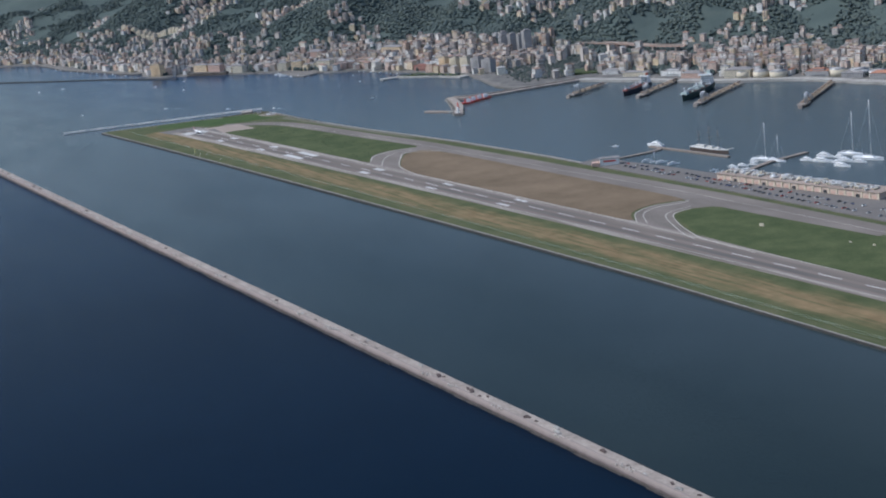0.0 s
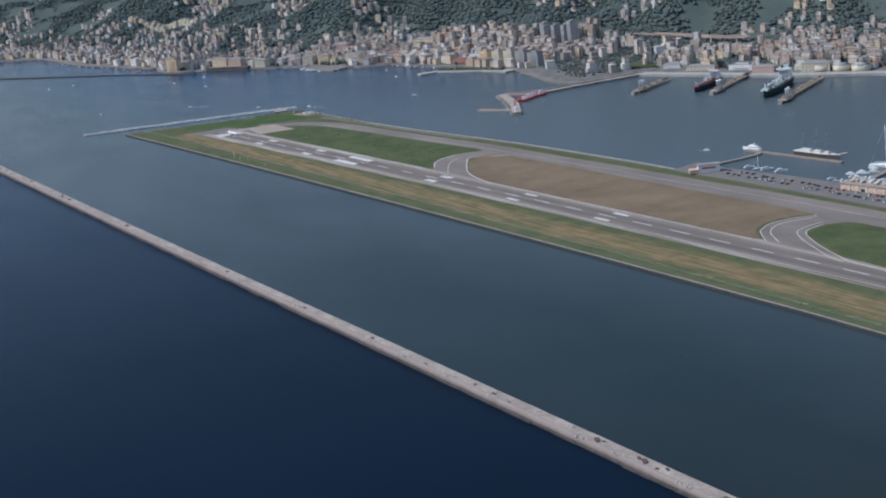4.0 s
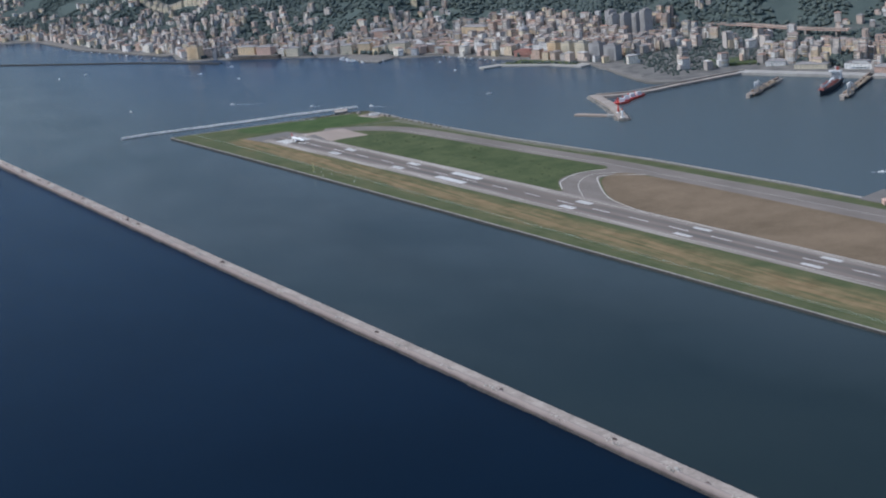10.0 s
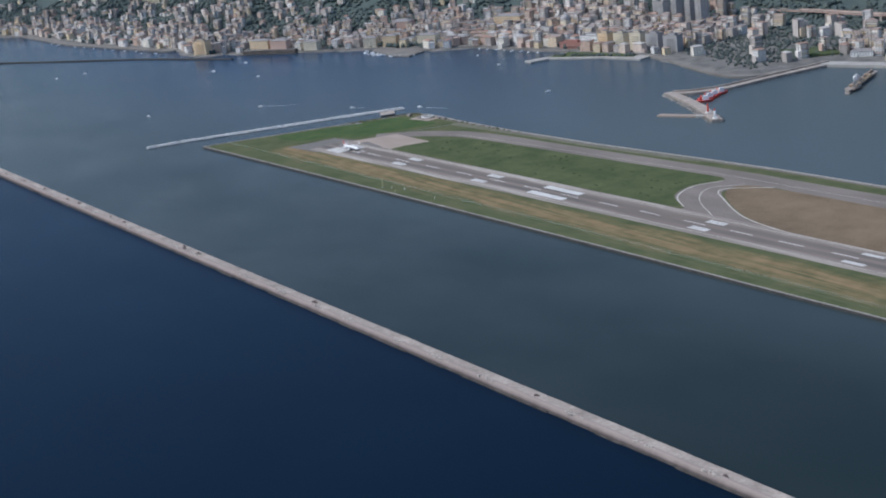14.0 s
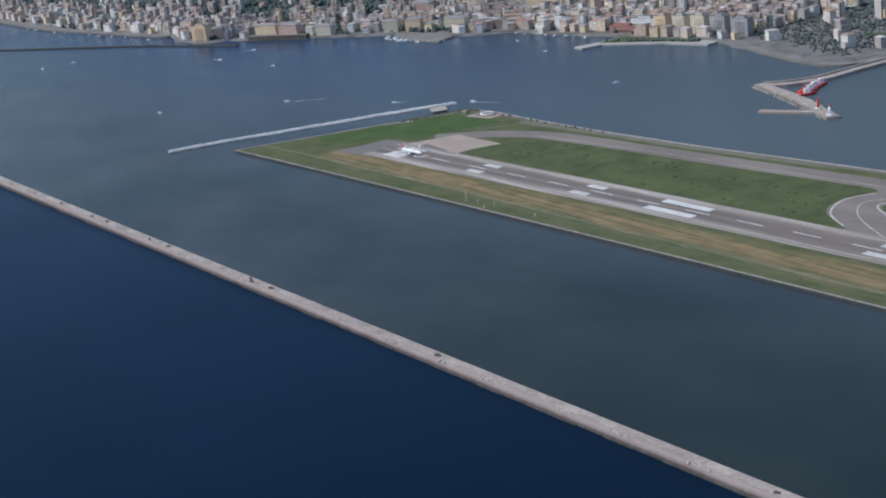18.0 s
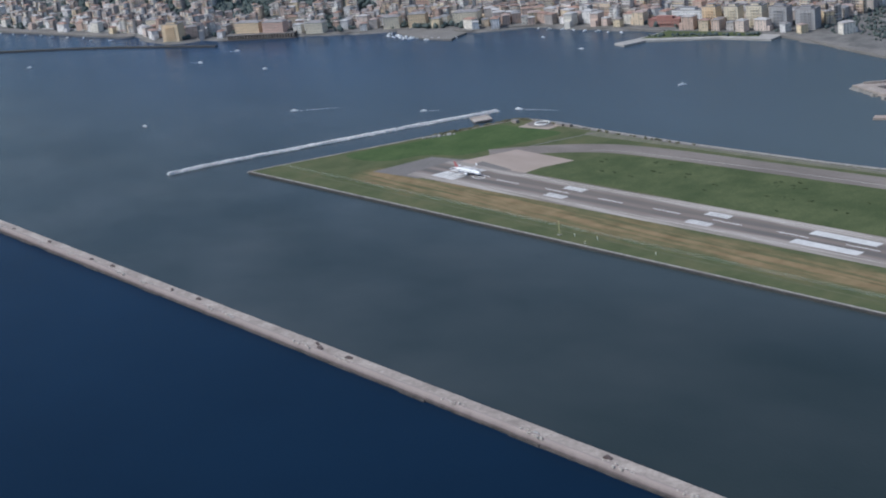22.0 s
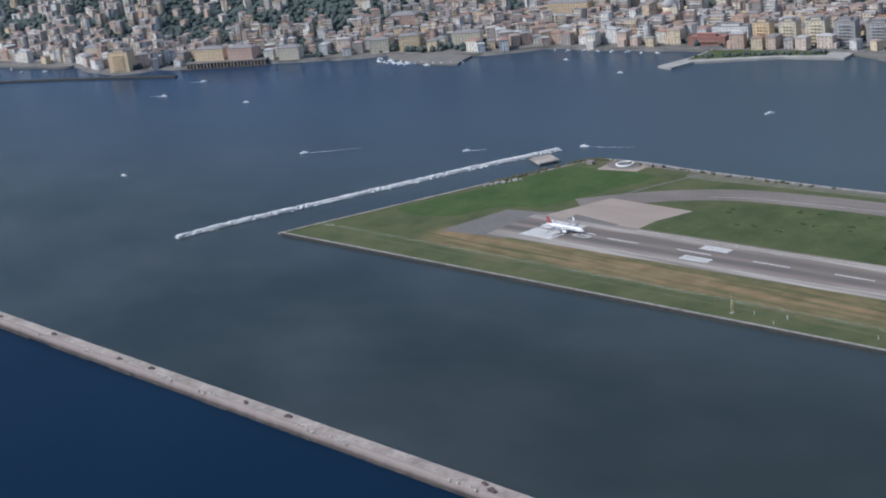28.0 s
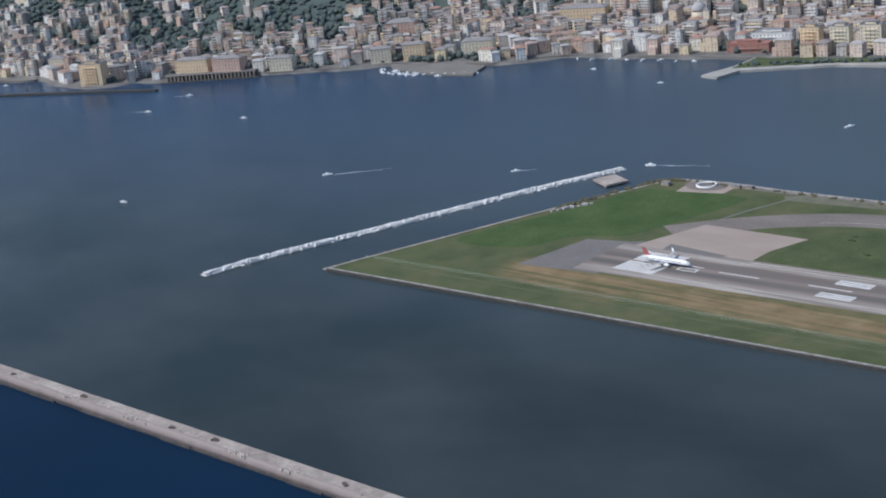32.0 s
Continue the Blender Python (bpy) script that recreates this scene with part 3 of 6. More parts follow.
tilt = atan2(0.0345, 1)


def bar(x0, off, length, width, mat=PAINT, name="stripe"):
    bm = box(0, -width / 2, 0, length, width / 2, 0.06)
    part(name, bm, mat, marks, at=Matrix.Translation((x0 - off * tilt, yc(x0) + off, AZ + 0.10)) @ Matrix.Rotation(tilt, 4, "Z"))


for s in (-1, 1):
    for i in range(6):
        o = s * (2.5 + i * 3.05)
        bar(19 + o * 0.1, o, 29, 2.1)
    for x0 in (148, 293, 612, 785, 945):
        n_ = 3 if x0 < 700 else 2
        for i in range(n_):
            bar(x0, s * (9.0 + i * 3.0 + (3 if n_ == 2 else 0)), 22, 1.9)
    for i in range(4):
        bar(386, s * (8.5 + i * 2.3), 55, 2.1)
for i in range(46):
    x0 = 79.5 + i * 57.0
    if x0 < EAST - 80:
        bar(x0, 0, 27, 1.0)
for s in (-1, 1):
    for i in range(28):
        bar(40 + i * 100, s * 21.5, 99.9, 0.7, LINE, "edge_line")
# the runway number is a numeral 10, as outlines of bars
for x0, o, ln, w in ((54, -5.2, 13, 0.9), (54, -0.6, 13, 0.9), (54, -2.9, 1.2, 5.0), (66, -2.9, 1.2, 5.0), (56, 4.0, 12, 1.1)):
    bar(x0, o, ln, w, PAINT, "numeral_stroke")
tw = tagged(new("taxiway_marking"), "faded pale taxiway edge and centre lines", "taxiway marking", kind="structure")


def painted(pts, width, z=AZ + 0.2):
    part("line", ribbon(smooth_line(pts, steps=8), width, z - 0.1, z), LINE, tw)


painted([(516, 138), (508, 104), (524, 66), (556, 42)], 1.4)
painted([(575, 148), (540, 112), (570, 84), (632, 48), (700, 34)], 1.4)
painted([(545, 140), (526, 108), (550, 70), (600, 36)], 0.8)
for curb in (curb_a, curb_b, curb_c, curb_d):
    painted(curb, 1.0)
painted([(86, 14), (200, 18), (350, 23), (545, 30)], 0.8)
painted([(700, 35), (930, 43), (1150, 51)], 0.9)
painted([(80, 108), (120, 121), (240, 134), (365, 144), (500, 158), (620, 163), (760, 171), (900, 177), (1060, 187), (1350, 193), (2000, 200)], 0.35, AZ + 0.14)

WORN = mottled("worn_verge", (0.11, 0.115, 0.075), (0.17, 0.16, 0.115), 0.1, 0.6, 0.95)
tagged(thing("dry_verge", slab(smooth_line([(36, 148), (90, 152), (170, 158), (270, 164), (420, 180), (420, 186), (260, 172), (120, 165), (38, 164)], True, 4), AZ - 0.2, AZ + 0.04), WORN), "dry worn grass verge beyond the taxiway", "grass", kind="structure")
tagged(thing("north_track", ribbon(smooth_line([(-24, 163), (60, 165), (140, 165.5), (282, 173), (435, 190), (533, 202), (743, 214), (845, 217)], steps=4), 3.0, AZ - 0.3, AZ + 0.07), OLD_ASPHALT), "narrow grey track along the harbour bank", "track", kind="structure")
# perimeter fence and service track on the south side
fence = empty("perimeter_fence", "thin wire mesh fence on steel posts along the sea wall", "fence")
fp = mesh_of(tube((0, 0, 0), (0, 0, 2.4), 0.07, n=5), SLATE)
for i in range(150):
    x = -130 + i * 12
    part("post", fp, STEEL, fence, at=Matrix.Translation((x, -84 + 0.0085 * x, AZ)))
bm = bmesh.new()
for zz in (0.5, 1.0, 1.5, 2.0, 2.4):
    for i in range(30):
        add_tube(bm, (-130 + i * 60, -85.1 + i * 0.51, AZ + zz), (-70 + i * 60, -84.6 + i * 0.51, AZ + zz), 0.03, 4)
part("wire", bm, plain("pale_green_coated_wire", (0.42, 0.5, 0.42), 0.6), fence)
tagged(thing("service_track", ribbon([(-120, -91), (60, -90), (600, -85), (1800, -73)], 1.5, AZ - 0.3, AZ + 0.03), mottled("trodden_grass", (0.075, 0.09, 0.048), (0.13, 0.125, 0.075), 0.08, 0.6, 0.95)), "narrow worn perimeter track on the grass", "track", kind="structure")
tagged(thing("service_track", ribbon([(18, 80), (24, 112), (33, 144), (36, 158)], 2.0, AZ - 0.3, AZ + 0.05), OLD_ASPHALT), "pale narrow service track across the grass", "track", kind="structure")


MASTPAINT = plain("faded_yellow_paint", (0.5, 0.48, 0.24), 0.6)


def lattice_mast(at, h, label):
    m = empty("lattice_mast", label, "mast", at)
    part("base_slab", box(-1.2, -1.2, -0.3, 1.2, 1.2, 0.3), QUAY, m)
    for sx, sy in ((1, 1), (1, -1), (-1, 1), (-1, -1)):
        part("leg", tube((0.75 * sx, 0.75 * sy, 0.3), (0.35 * sx, 0.35 * sy, h), 0.08, n=5), MASTPAINT, m)
    for i in range(5):
        z0, z1 = 0.3 + (h - 0.3) * i / 5, 0.3 + (h - 0.3) * (i + 1) / 5
        a, b = 0.75 - 0.4 * i / 5, 0.75 - 0.4 * (i + 1) / 5
        bm = bmesh.new()
        for s in (1, -1):
            add_tube(bm, (a * s, -a, z0), (b * s, b, z1), 0.07, 4)
            add_tube(bm, (-a, a * s, z0), (b, b * s, z1), 0.07, 4)
        part("brace", bm, MASTPAINT, m)
    part("antenna", tube((0, 0, h), (0, 0, h + 2.5), 0.1, n=6), MASTPAINT, m)
    return m


lattice_mast(pose(239, -97, AZ), 8.5, "slim faded yellow lattice mast beside the perimeter fence")
for px0, py0, hh in ((252, -94, 2.0), (272, -91, 2.6), (270, -102, 1.6), (330, -93, 1.8)):
    po = empty("marker_post", "short white and yellow marker post on the grass", "post", pose(px0, py0, AZ), "verge posts")
    part("shaft", tube((0, 0, -0.2), (0, 0, hh), 0.2, n=6), WHITE, po)
    part("cap", tube((0, 0, hh), (0, 0, hh + 0.5), 0.34, n=6), MASTPAINT, po)
for x, y, sb in ((1273, 128, 1.0), (1389, 139, 0.4), (1415, 145, 0.5)):
    bx = empty("marker_board", "small white marker board standing on the infield grass", "marker", pose(x, y, AZ + 0.1, 0, 0, 20), "infield boards")
    part("board", box(-2.2 * sb, -0.4, 0.5, 2.2 * sb, 0.4, 0.5 + 2.5 * sb), CREAM, bx)
    for s in (-1.6 * sb, 1.6 * sb):
        part("leg", box(s - 0.15, -0.15, -0.2, s + 0.15, 0.15, 0.5), STEEL, bx)

# dark weed clumps scattered over the mown infield
weeds = bmesh.new()
rw = random.Random(17)
for i in range(46):
    x = rw.uniform(110, 500)
    y = rw.uniform(36, 100 + x * 0.06)
    for j in range(rw.randrange(2, 6)):
        s = rw.uniform(0.4, 1.1)
        q = Matrix.Translation((x + rw.uniform(-2.2, 2.2), y + rw.uniform(-1, 1), AZ + 0.16 + s * 0.2)) @ Matrix.Diagonal((s * 1.6, s, s * 0.7, 1))
        bmesh.ops.create_icosphere(weeds, subdivisions=1, radius=1, matrix=q)
tagged(thing("weed_clumps", weeds, mottled("dark_weed", (0.03, 0.045, 0.02), (0.055, 0.07, 0.03), 0.3, 1.5, 0.95)), "low dark weed clumps scattered on the mown grass", "weeds", kind="stuff")

# round pad with its low wall at the island's corner
pad = empty("round_pad", "round pale concrete pad ringed by a low white wall", "concrete pad", pose(-35, 159, AZ))
part("forecourt", slab([(-12, -19), (22, -11), (22, 4), (-16, 6)], -0.3, 0.12), APRON, pad)
part("base", slab([(16 * cos(a / 24 * 2 * pi), 11 * sin(a / 24 * 2 * pi)) for a in range(24)], -0.3, 0.25), TAXI, pad)
bm = bmesh.new()
add_loft(bm, [[(r * cos(a / 32 * 2 * pi), r * sin(a / 32 * 2 * pi) + 1, z) for a in range(32)] for r, z in ((7.4, 0.2), (7.4, 1.2), (6.2, 1.2), (6.2, 0.2))], caps=False)
part("ring_wall", bm, WHITEWALL, pad)
part("floor", slab([(6.2 * cos(a / 24 * 2 * pi), 6.2 * sin(a / 24 * 2 * pi) + 1) for a in range(24)], 0.2, 0.4), OLD_ASPHALT, pad)
for x, y, w, d, h in ((-62, 150, 6, 4, 3), (-14, 163, 9, 4, 2.6), (-5, 165, 8, 3.5, 2.4)):
    sh = empty("shed", "small pale flat-roofed shed near the round pad", "shed", pose(x, y, AZ, 0, 0, 5), "corner sheds")
    part("wall", box(-w / 2, -d / 2, -0.1, w / 2, d / 2, h * 0.8), MOLE, sh)
    part("roof", box(-w / 2 - 0.2, -d / 2 - 0.2, h * 0.8, w / 2 + 0.2, d / 2 + 0.2, h * 0.8 + 0.25), SLATE, sh)

settle()

# ---- outer breakwater ----
def bw(x):
    return -323.8 + 0.02237 * x + 0.932 * (x / 1000.0) ** 2


breakwater = tagged(new("breakwater"), "long straight concrete breakwater with a stepped wall", "breakwater", kind="structure")
rr = random.Random(5)
k = Nodes("stained_parapet_concrete", 0.92, 0, 0.2)
P = k.pos()
px_, py_, pz_ = k.xyz(P)
base = k.ramp(k.noise(P, 0.05, 5, 0.65), [(0.3, (0.2, 0.172, 0.16)), (0.7, (0.3, 0.262, 0.242))])
tide = k.ramp(k.math("DIVIDE", k.math("ADD", pz_, k.math("MULTIPLY", k.noise(P, 0.15, 4, 0.6, (1, 1, 0.3)), 2.2)), 6.0), [(0.3, (0.045, 0.036, 0.036)), (0.52, (0.15, 0.115, 0.108)), (0.8, (0.3, 0.25, 0.225))])
k.colour(k.mix(0.65, base, tide))
k.bump(k.noise(P, 0.5, 3, 0.7), 0.5, 0.1)
SEAFACE = k.m
crown_a = []
for i in range(170):
    x = -1000 + i * 24
    ln = 23.96
    j = rr.uniform(-0.1, 0.1)
    crown_a.append((x, ln, j))
bm0 = box(-0.0, -5.6, -7, 23.96, 2.6, 4.0)
deck_me = mesh_of(bm0, MOLE)
bm0 = bmesh.new()
sec = [(-8.4, -7), (-8.4, 2.2), (-7.5, 4.3), (-6.9, 4.9), (-5.6, 4.9), (-5.6, -7)]
add_loft(bm0, [[(x_, y_, z_) for y_, z_ in sec] for x_ in (0, 23.96)], smooth=False)
bmesh.ops.recalc_face_normals(bm0, faces=bm0.faces[:])
wall_me = mesh_of(bm0, SEAFACE)
bm0 = box(0, -9.6, -7, 23.96, -8.4, 0.9)
toe_me = mesh_of(bm0, MOLE_DARK)
for x, ln, j in crown_a:
    m = Matrix.Translation((x, bw(x) + 4.5 + j * 0.4, j * 0.5)) @ Matrix.Rotation(atan2(bw(x + 24) - bw(x), 24), 4, "Z")
    part("deck_slab", deck_me, MOLE, breakwater, at=m)
    part("parapet_block", wall_me, SEAFACE, breakwater, at=m @ Matrix.Translation((0, 0, rr.uniform(-0.12, 0.12))))
    part("toe_block", toe_me, MOLE_DARK, breakwater, at=m @ Matrix.Translation((0, rr.uniform(-0.6, 0.6), rr.uniform(-0.5, 0.5))))
BREAK = plain("broken_concrete_shadow_side", (0.1, 0.075, 0.07), 0.95)
for i in range(52):
    x = rr.uniform(1250, 2000) if i % 3 else rr.uniform(-300, 1250)
    s = rr.uniform(1.3, 3.1)
    bm = bmesh.new()
    add_loft(bm, [[(-s, -s * 0.5, 0), (s, -s * 0.35, 0), (s * 0.8, s * 0.5, 0), (-s * 0.5, s * 0.6, 0)], [(-s * 0.8, -s * 0.4, s * 0.5), (s * 0.7, -s * 0.2, s * 0.3), (s * 0.6, s * 0.4, s * 0.25), (-s * 0.4, s * 0.4, s * 0.6)]], smooth=False)
    thing("loose_block", bm, BREAK if rr.random() < 0.7 else QUAY, "broken concrete block lying on the breakwater", "concrete block", "loose blocks",
          at=pose(x, bw(x) + rr.uniform(-0.7, 4.5), 3.95, 0, 0, rr.uniform(-30, 30)))
patches = bmesh.new()
for i in range(40):
    x0 = -400 + i * 66 + rr.uniform(-24, 24)
    for j in range(rr.randrange(14, 28)):
        x = x0 + rr.gauss(0, 4.5)
        s = rr.uniform(0.25, 0.85)
        y = bw(x) + 4.5 + rr.uniform(-8.0, -5.2)
        add_box(patches, x - s, y - s * 0.6, 4.2, x + s, y + s * 0.6, 4.9 + s * 0.6, taper=s * 0.2)
tagged(thing("crest_rubble", patches, mottled("pale_rubble", (0.36, 0.325, 0.285), (0.54, 0.49, 0.43), 0.4, 1.5, 0.95)), "patches of pale broken rubble on the breakwater's crest", "rubble", kind="stuff")

# ---- rock breakwater off the island's end ----
rocks = tagged(new("rock_breakwater"), "low ridge of piled white boulders in the sea", "rock breakwater", kind="structure")
ridge = smooth_line([(-216, -158), (-210, -118), (-200, -78), (-188, -36), (-177, 5), (-164, 52), (-150, 104), (-132, 160), (-124, 186)], steps=20)
bases = []
for q in range(8):
    bm = bmesh.new()
    bmesh.ops.create_icosphere(bm, subdivisions=1, radius=1)
    r9 = random.Random(q)
    for v in bm.verts:
        v.co *= r9.uniform(0.7, 1.25)
        v.co.z *= 0.75
    bases.append(mesh_of(bm, STONE))
r9 = random.Random(3)
cum = [0]
for a, b in zip(ridge, ridge[1:]):
    cum.append(cum[-1] + hypot(b[0] - a[0], b[1] - a[1]))


def on_ridge(s):
    i = max(j for j in range(len(cum) - 1) if cum[j] <= s)
    f = (s - cum[i]) / (cum[i + 1] - cum[i])
    a, b = ridge[i], ridge[i + 1]
    return a[0] + (b[0] - a[0]) * f, a[1] + (b[1] - a[1]) * f, atan2(b[1] - a[1], b[0] - a[0])


part("core", ribbon(ridge, 5.0, -5, 0.5), STONE, rocks)
for i in range(300):
    x, y, a = on_ridge(r9.uniform(0, cum[-1] - 1))
    o = r9.gauss(0, 1.4)
    s = r9.uniform(0.75, 1.7)
    part("boulder", bases[i % 8], STONE, rocks, at=Matrix.Translation((x - sin(a) * o, y + cos(a) * o, 2.0 - abs(o) * 0.45)) @ Matrix.Rotation(r9.uniform(0, 6), 4, "Z") @ Matrix.Diagonal((s, s * r9.uniform(0.7, 1.2), s * 0.8, 1)))
fill = bmesh.new()
for i in range(900):
    x, y, a = on_ridge(r9.uniform(0, cum[-1] - 1))
    o = r9.gauss(0, 1.6)
    s = r9.uniform(0.4, 0.95)
    x, y, z = x - sin(a) * o, y + cos(a) * o, 2.3 - abs(o) * 0.5
    add_box(fill, x - s, y - s * r9.uniform(0.6, 1), z - s, x + s, y + s, z + s * r9.uniform(0.2, 0.8), taper=s * r9.uniform(0.15, 0.4))
tagged(part("rubble", fill, STONE, rocks), kind="stuff")
plat = empty("concrete_platform", "square weathered concrete platform standing in the water", "platform", pose(-110, 148, 0, 0, 0, -25))
part("deck", box(-11, -9, 1.0, 11, 9, 2.6), MOLE, plat)
for sx in (-8, 8):
    for sy in (-6, 6):
        part("pile", tube((sx, sy, -6), (sx, sy, 1.0), 1.0, n=8), MOLE_DARK, plat)
earlier.update(scene.objects)
# riprap along the airfield's western shore
stuff = bmesh.new()
for i in range(420):
    t = r9.random()
    seg = r9.randrange(len(quayline) - 1)
    a, b = quayline[seg], quayline[seg + 1]
    x, y = a[0] + (b[0] - a[0]) * t - r9.uniform(2, 5.5), a[1] + (b[1] - a[1]) * t + r9.uniform(-1, 1)
    s = r9.uniform(0.5, 1.3)
    add_box(stuff, x - s, y - s, -1, x + s, y + s * 0.8, r9.uniform(0.4, 2.4), taper=0.3 * s)
tagged(thing("shore_rocks", stuff, RIPRAP), "rough brown stones along the airfield's shore", "rocks", kind="stuff")

scrub = bmesh.new()
shore = [(-100, 60), (-88, 106), (-74, 160), (-60, 166), (0, 165), (150, 166)]
for i in range(260):
    q = r9.randrange(len(shore) - 1)
    t = r9.random()
    if q >= 3 and r9.random() < 0.5:
        continue
    x, y = shore[q][0] + (shore[q + 1][0] - shore[q][0]) * t + r9.uniform(-1, 4), shore[q][1] + (shore[q + 1][1] - shore[q][1]) * t + r9.uniform(-2, 2)
    s = r9.uniform(0.6, 1.7)
    m = Matrix.Translation((x, y, AZ + s * 0.2)) @ Matrix.Rotation(r9.uniform(0, 6), 4, "Z") @ Matrix.Diagonal((s * 1.5, s, s * 0.8, 1))
    made = bmesh.ops.create_icosphere(scrub, subdivisions=1, radius=1, matrix=m)["verts"]
    for v in made:
        v.co += Vector((r9.uniform(-0.3, 0.3), r9.uniform(-0.3, 0.3), r9.uniform(-0.2, 0.3)))
tagged(thing("shore_scrub", scrub, mottled("dry_scrub", (0.06, 0.065, 0.035), (0.13, 0.115, 0.07), 0.3, 1.5, 0.95)), "dry brown-green scrub along the airfield's shore", "scrub", kind="stuff")
for i in range(7):
    s = r9.uniform(1.2, 2.2)
    thing("concrete_block", box(-s, -s * 0.7, 0, s, s * 0.7, s * 0.7, taper=0.12), QUAY, "pale concrete block dumped on the western shore", "concrete block", "shore blocks",
          at=pose(-94 + i * 2.2, 58 + i * 4.5, AZ - 0.05, 0, 0, r9.uniform(0, 90)))


# ---- airliner waiting at the runway's start ----
def airliner(at):
    ob = empty("airliner", "white twin-engine airliner with a red tail on the runway", "airliner", at)
    bm = bmesh.new()
    prof = [(-19.5, 0.25, 4.6), (-17, 0.8, 4.3), (-13, 1.45, 3.9), (-8, 1.85, 3.55), (0, 1.88, 3.5), (12, 1.88, 3.5), (15.5, 1.8, 3.45), (18, 1.35, 3.25), (19.4, 0.75, 3.05), (20, 0.15, 2.95)]
    add_loft(bm, [ring(x, 0, z, r, r * 1.04, 16) for x, r, z in prof])
    part("fuselage", bm, WHITE, ob)
    bm = bmesh.new()
    add_loft(bm, [ring(x, 0, z - 0.5, r, r * 0.72, 12) for x, r, z in ((-9, 0.9, 3.2), (-6, 1.7, 2.9), (10, 1.7, 2.9), (14, 0.8, 3.2))])
    part("belly", bm, plain("dark_blue_paint", (0.03, 0.05, 0.14), 0.35), ob, "dark blue belly")
    for s in (1, -1):
        bm = bmesh.new()
        sec = []
        for y, xa, xb, z, th in ((1.2, 5.5, -3.0, 2.7, 0.9), (6, 1.2, -3.4, 3.1, 0.5), (16.5, -4.2, -6.0, 4.0, 0.2)):
            sec.append([(xa, s * y, z), ((xa * 2 + xb) / 3, s * y, z + th / 2), (xb, s * y, z), ((xa * 2 + xb) / 3, s * y, z - th / 2)])
        add_loft(bm, sec, smooth=False)
        wing = part("wing", bm, GREYWALL, ob)
        bm = bmesh.new()
        add_loft(bm, [[(-4.2, s * 16.5, 4.0), (-5.2, s * 16.6, 4.0), (-6.0, s * 16.5, 4.0)], [(-5.9, s * 17.2, 6.4), (-6.3, s * 17.3, 6.4), (-6.8, s * 17.2, 6.4)]], smooth=False)
        part("winglet", bm, WHITE, wing)
        bm = bmesh.new()
        add_loft(bm, [ring(x, s * 4.9, 1.9, r, r, 14) for x, r in ((5.6, 0.95), (5.2, 1.1), (3.4, 1.1), (1.2, 0.7), (0.6, 0.5))])
        part("engine", bm, WHITE, ob)
        bm = bmesh.new()
        add_loft(bm, [[(xa, s * y, z), ((xa + xb) / 2, s * y, z + 0.15), (xb, s * y, z), ((xa + xb) / 2, s * y, z - 0.15)] for y, xa, xb, z in ((0.5, -14.6, -18.4, 4.7), (7, -17.6, -19.4, 5.2))], smooth=False)
        part("tailplane", bm, WHITE, ob)
        leg = part("main_gear", tube((-1.2, s * 2.9, 0.5), (-1.2, s * 2.9, 2.6), 0.18, n=6), STEEL, ob)
        for o in (-0.4, 0.4):
            part("tyre", tube((-1.2, s * 2.9 + o - 0.17, 0.55), (-1.2, s * 2.9 + o + 0.17, 0.55), 0.55, n=12), TYRE, leg)
    bm = bmesh.new()
    add_loft(bm, [[(xa, 0, z), ((xa + xb) / 2, 0.2, z), (xb, 0, z), ((xa + xb) / 2, -0.2, z)] for xa, xb, z in ((-11.5, -18.2, 5.0), (-13.6, -18.6, 6.2), (-17.0, -20.0, 10.6))], smooth=False)
    part("fin", bm, plain("tail_red", (0.3, 0.09, 0.09), 0.4), ob, "red painted tail fin")
    leg = part("nose_gear", tube((15, 0, 0.4), (15, 0, 2.4), 0.14, n=6), STEEL, ob)
    for o in (-0.25, 0.25):
        part("tyre", tube((15, o - 0.1, 0.42), (15, o + 0.1, 0.42), 0.42, n=12), TYRE, leg)
    part("cockpit_window", box(17.4, -1.05, 3.75, 18.6, 1.05, 4.25, taper=0.15), GLASS, ob)
    for s in (1, -1):
        part("window_band", box(-11, s * 1.84 - 0.06, 3.85, 13.5, s * 1.84 + 0.06, 4.15), GLASS, ob)
    return ob


airliner(pose(44, yc(44) + 0.5, AZ + 0.12, 0, 0, 2.0) @ Matrix.Scale(0.87, 4))
settle()

# ---- town: house kinds ----
def add_window(bm, axis, s, c, half, z0, w, h, mi):
    """A framed opening standing a hand proud of the plaster."""
    a, b = sorted((s * (half - 0.05), s * (half + 0.06)))
    if axis == 0:
        add_box(bm, c - w, a, z0, c + w, b, z0 + h, mi)
    else:
        add_box(bm, a, c - w, z0, b, c + w, z0 + h, mi)


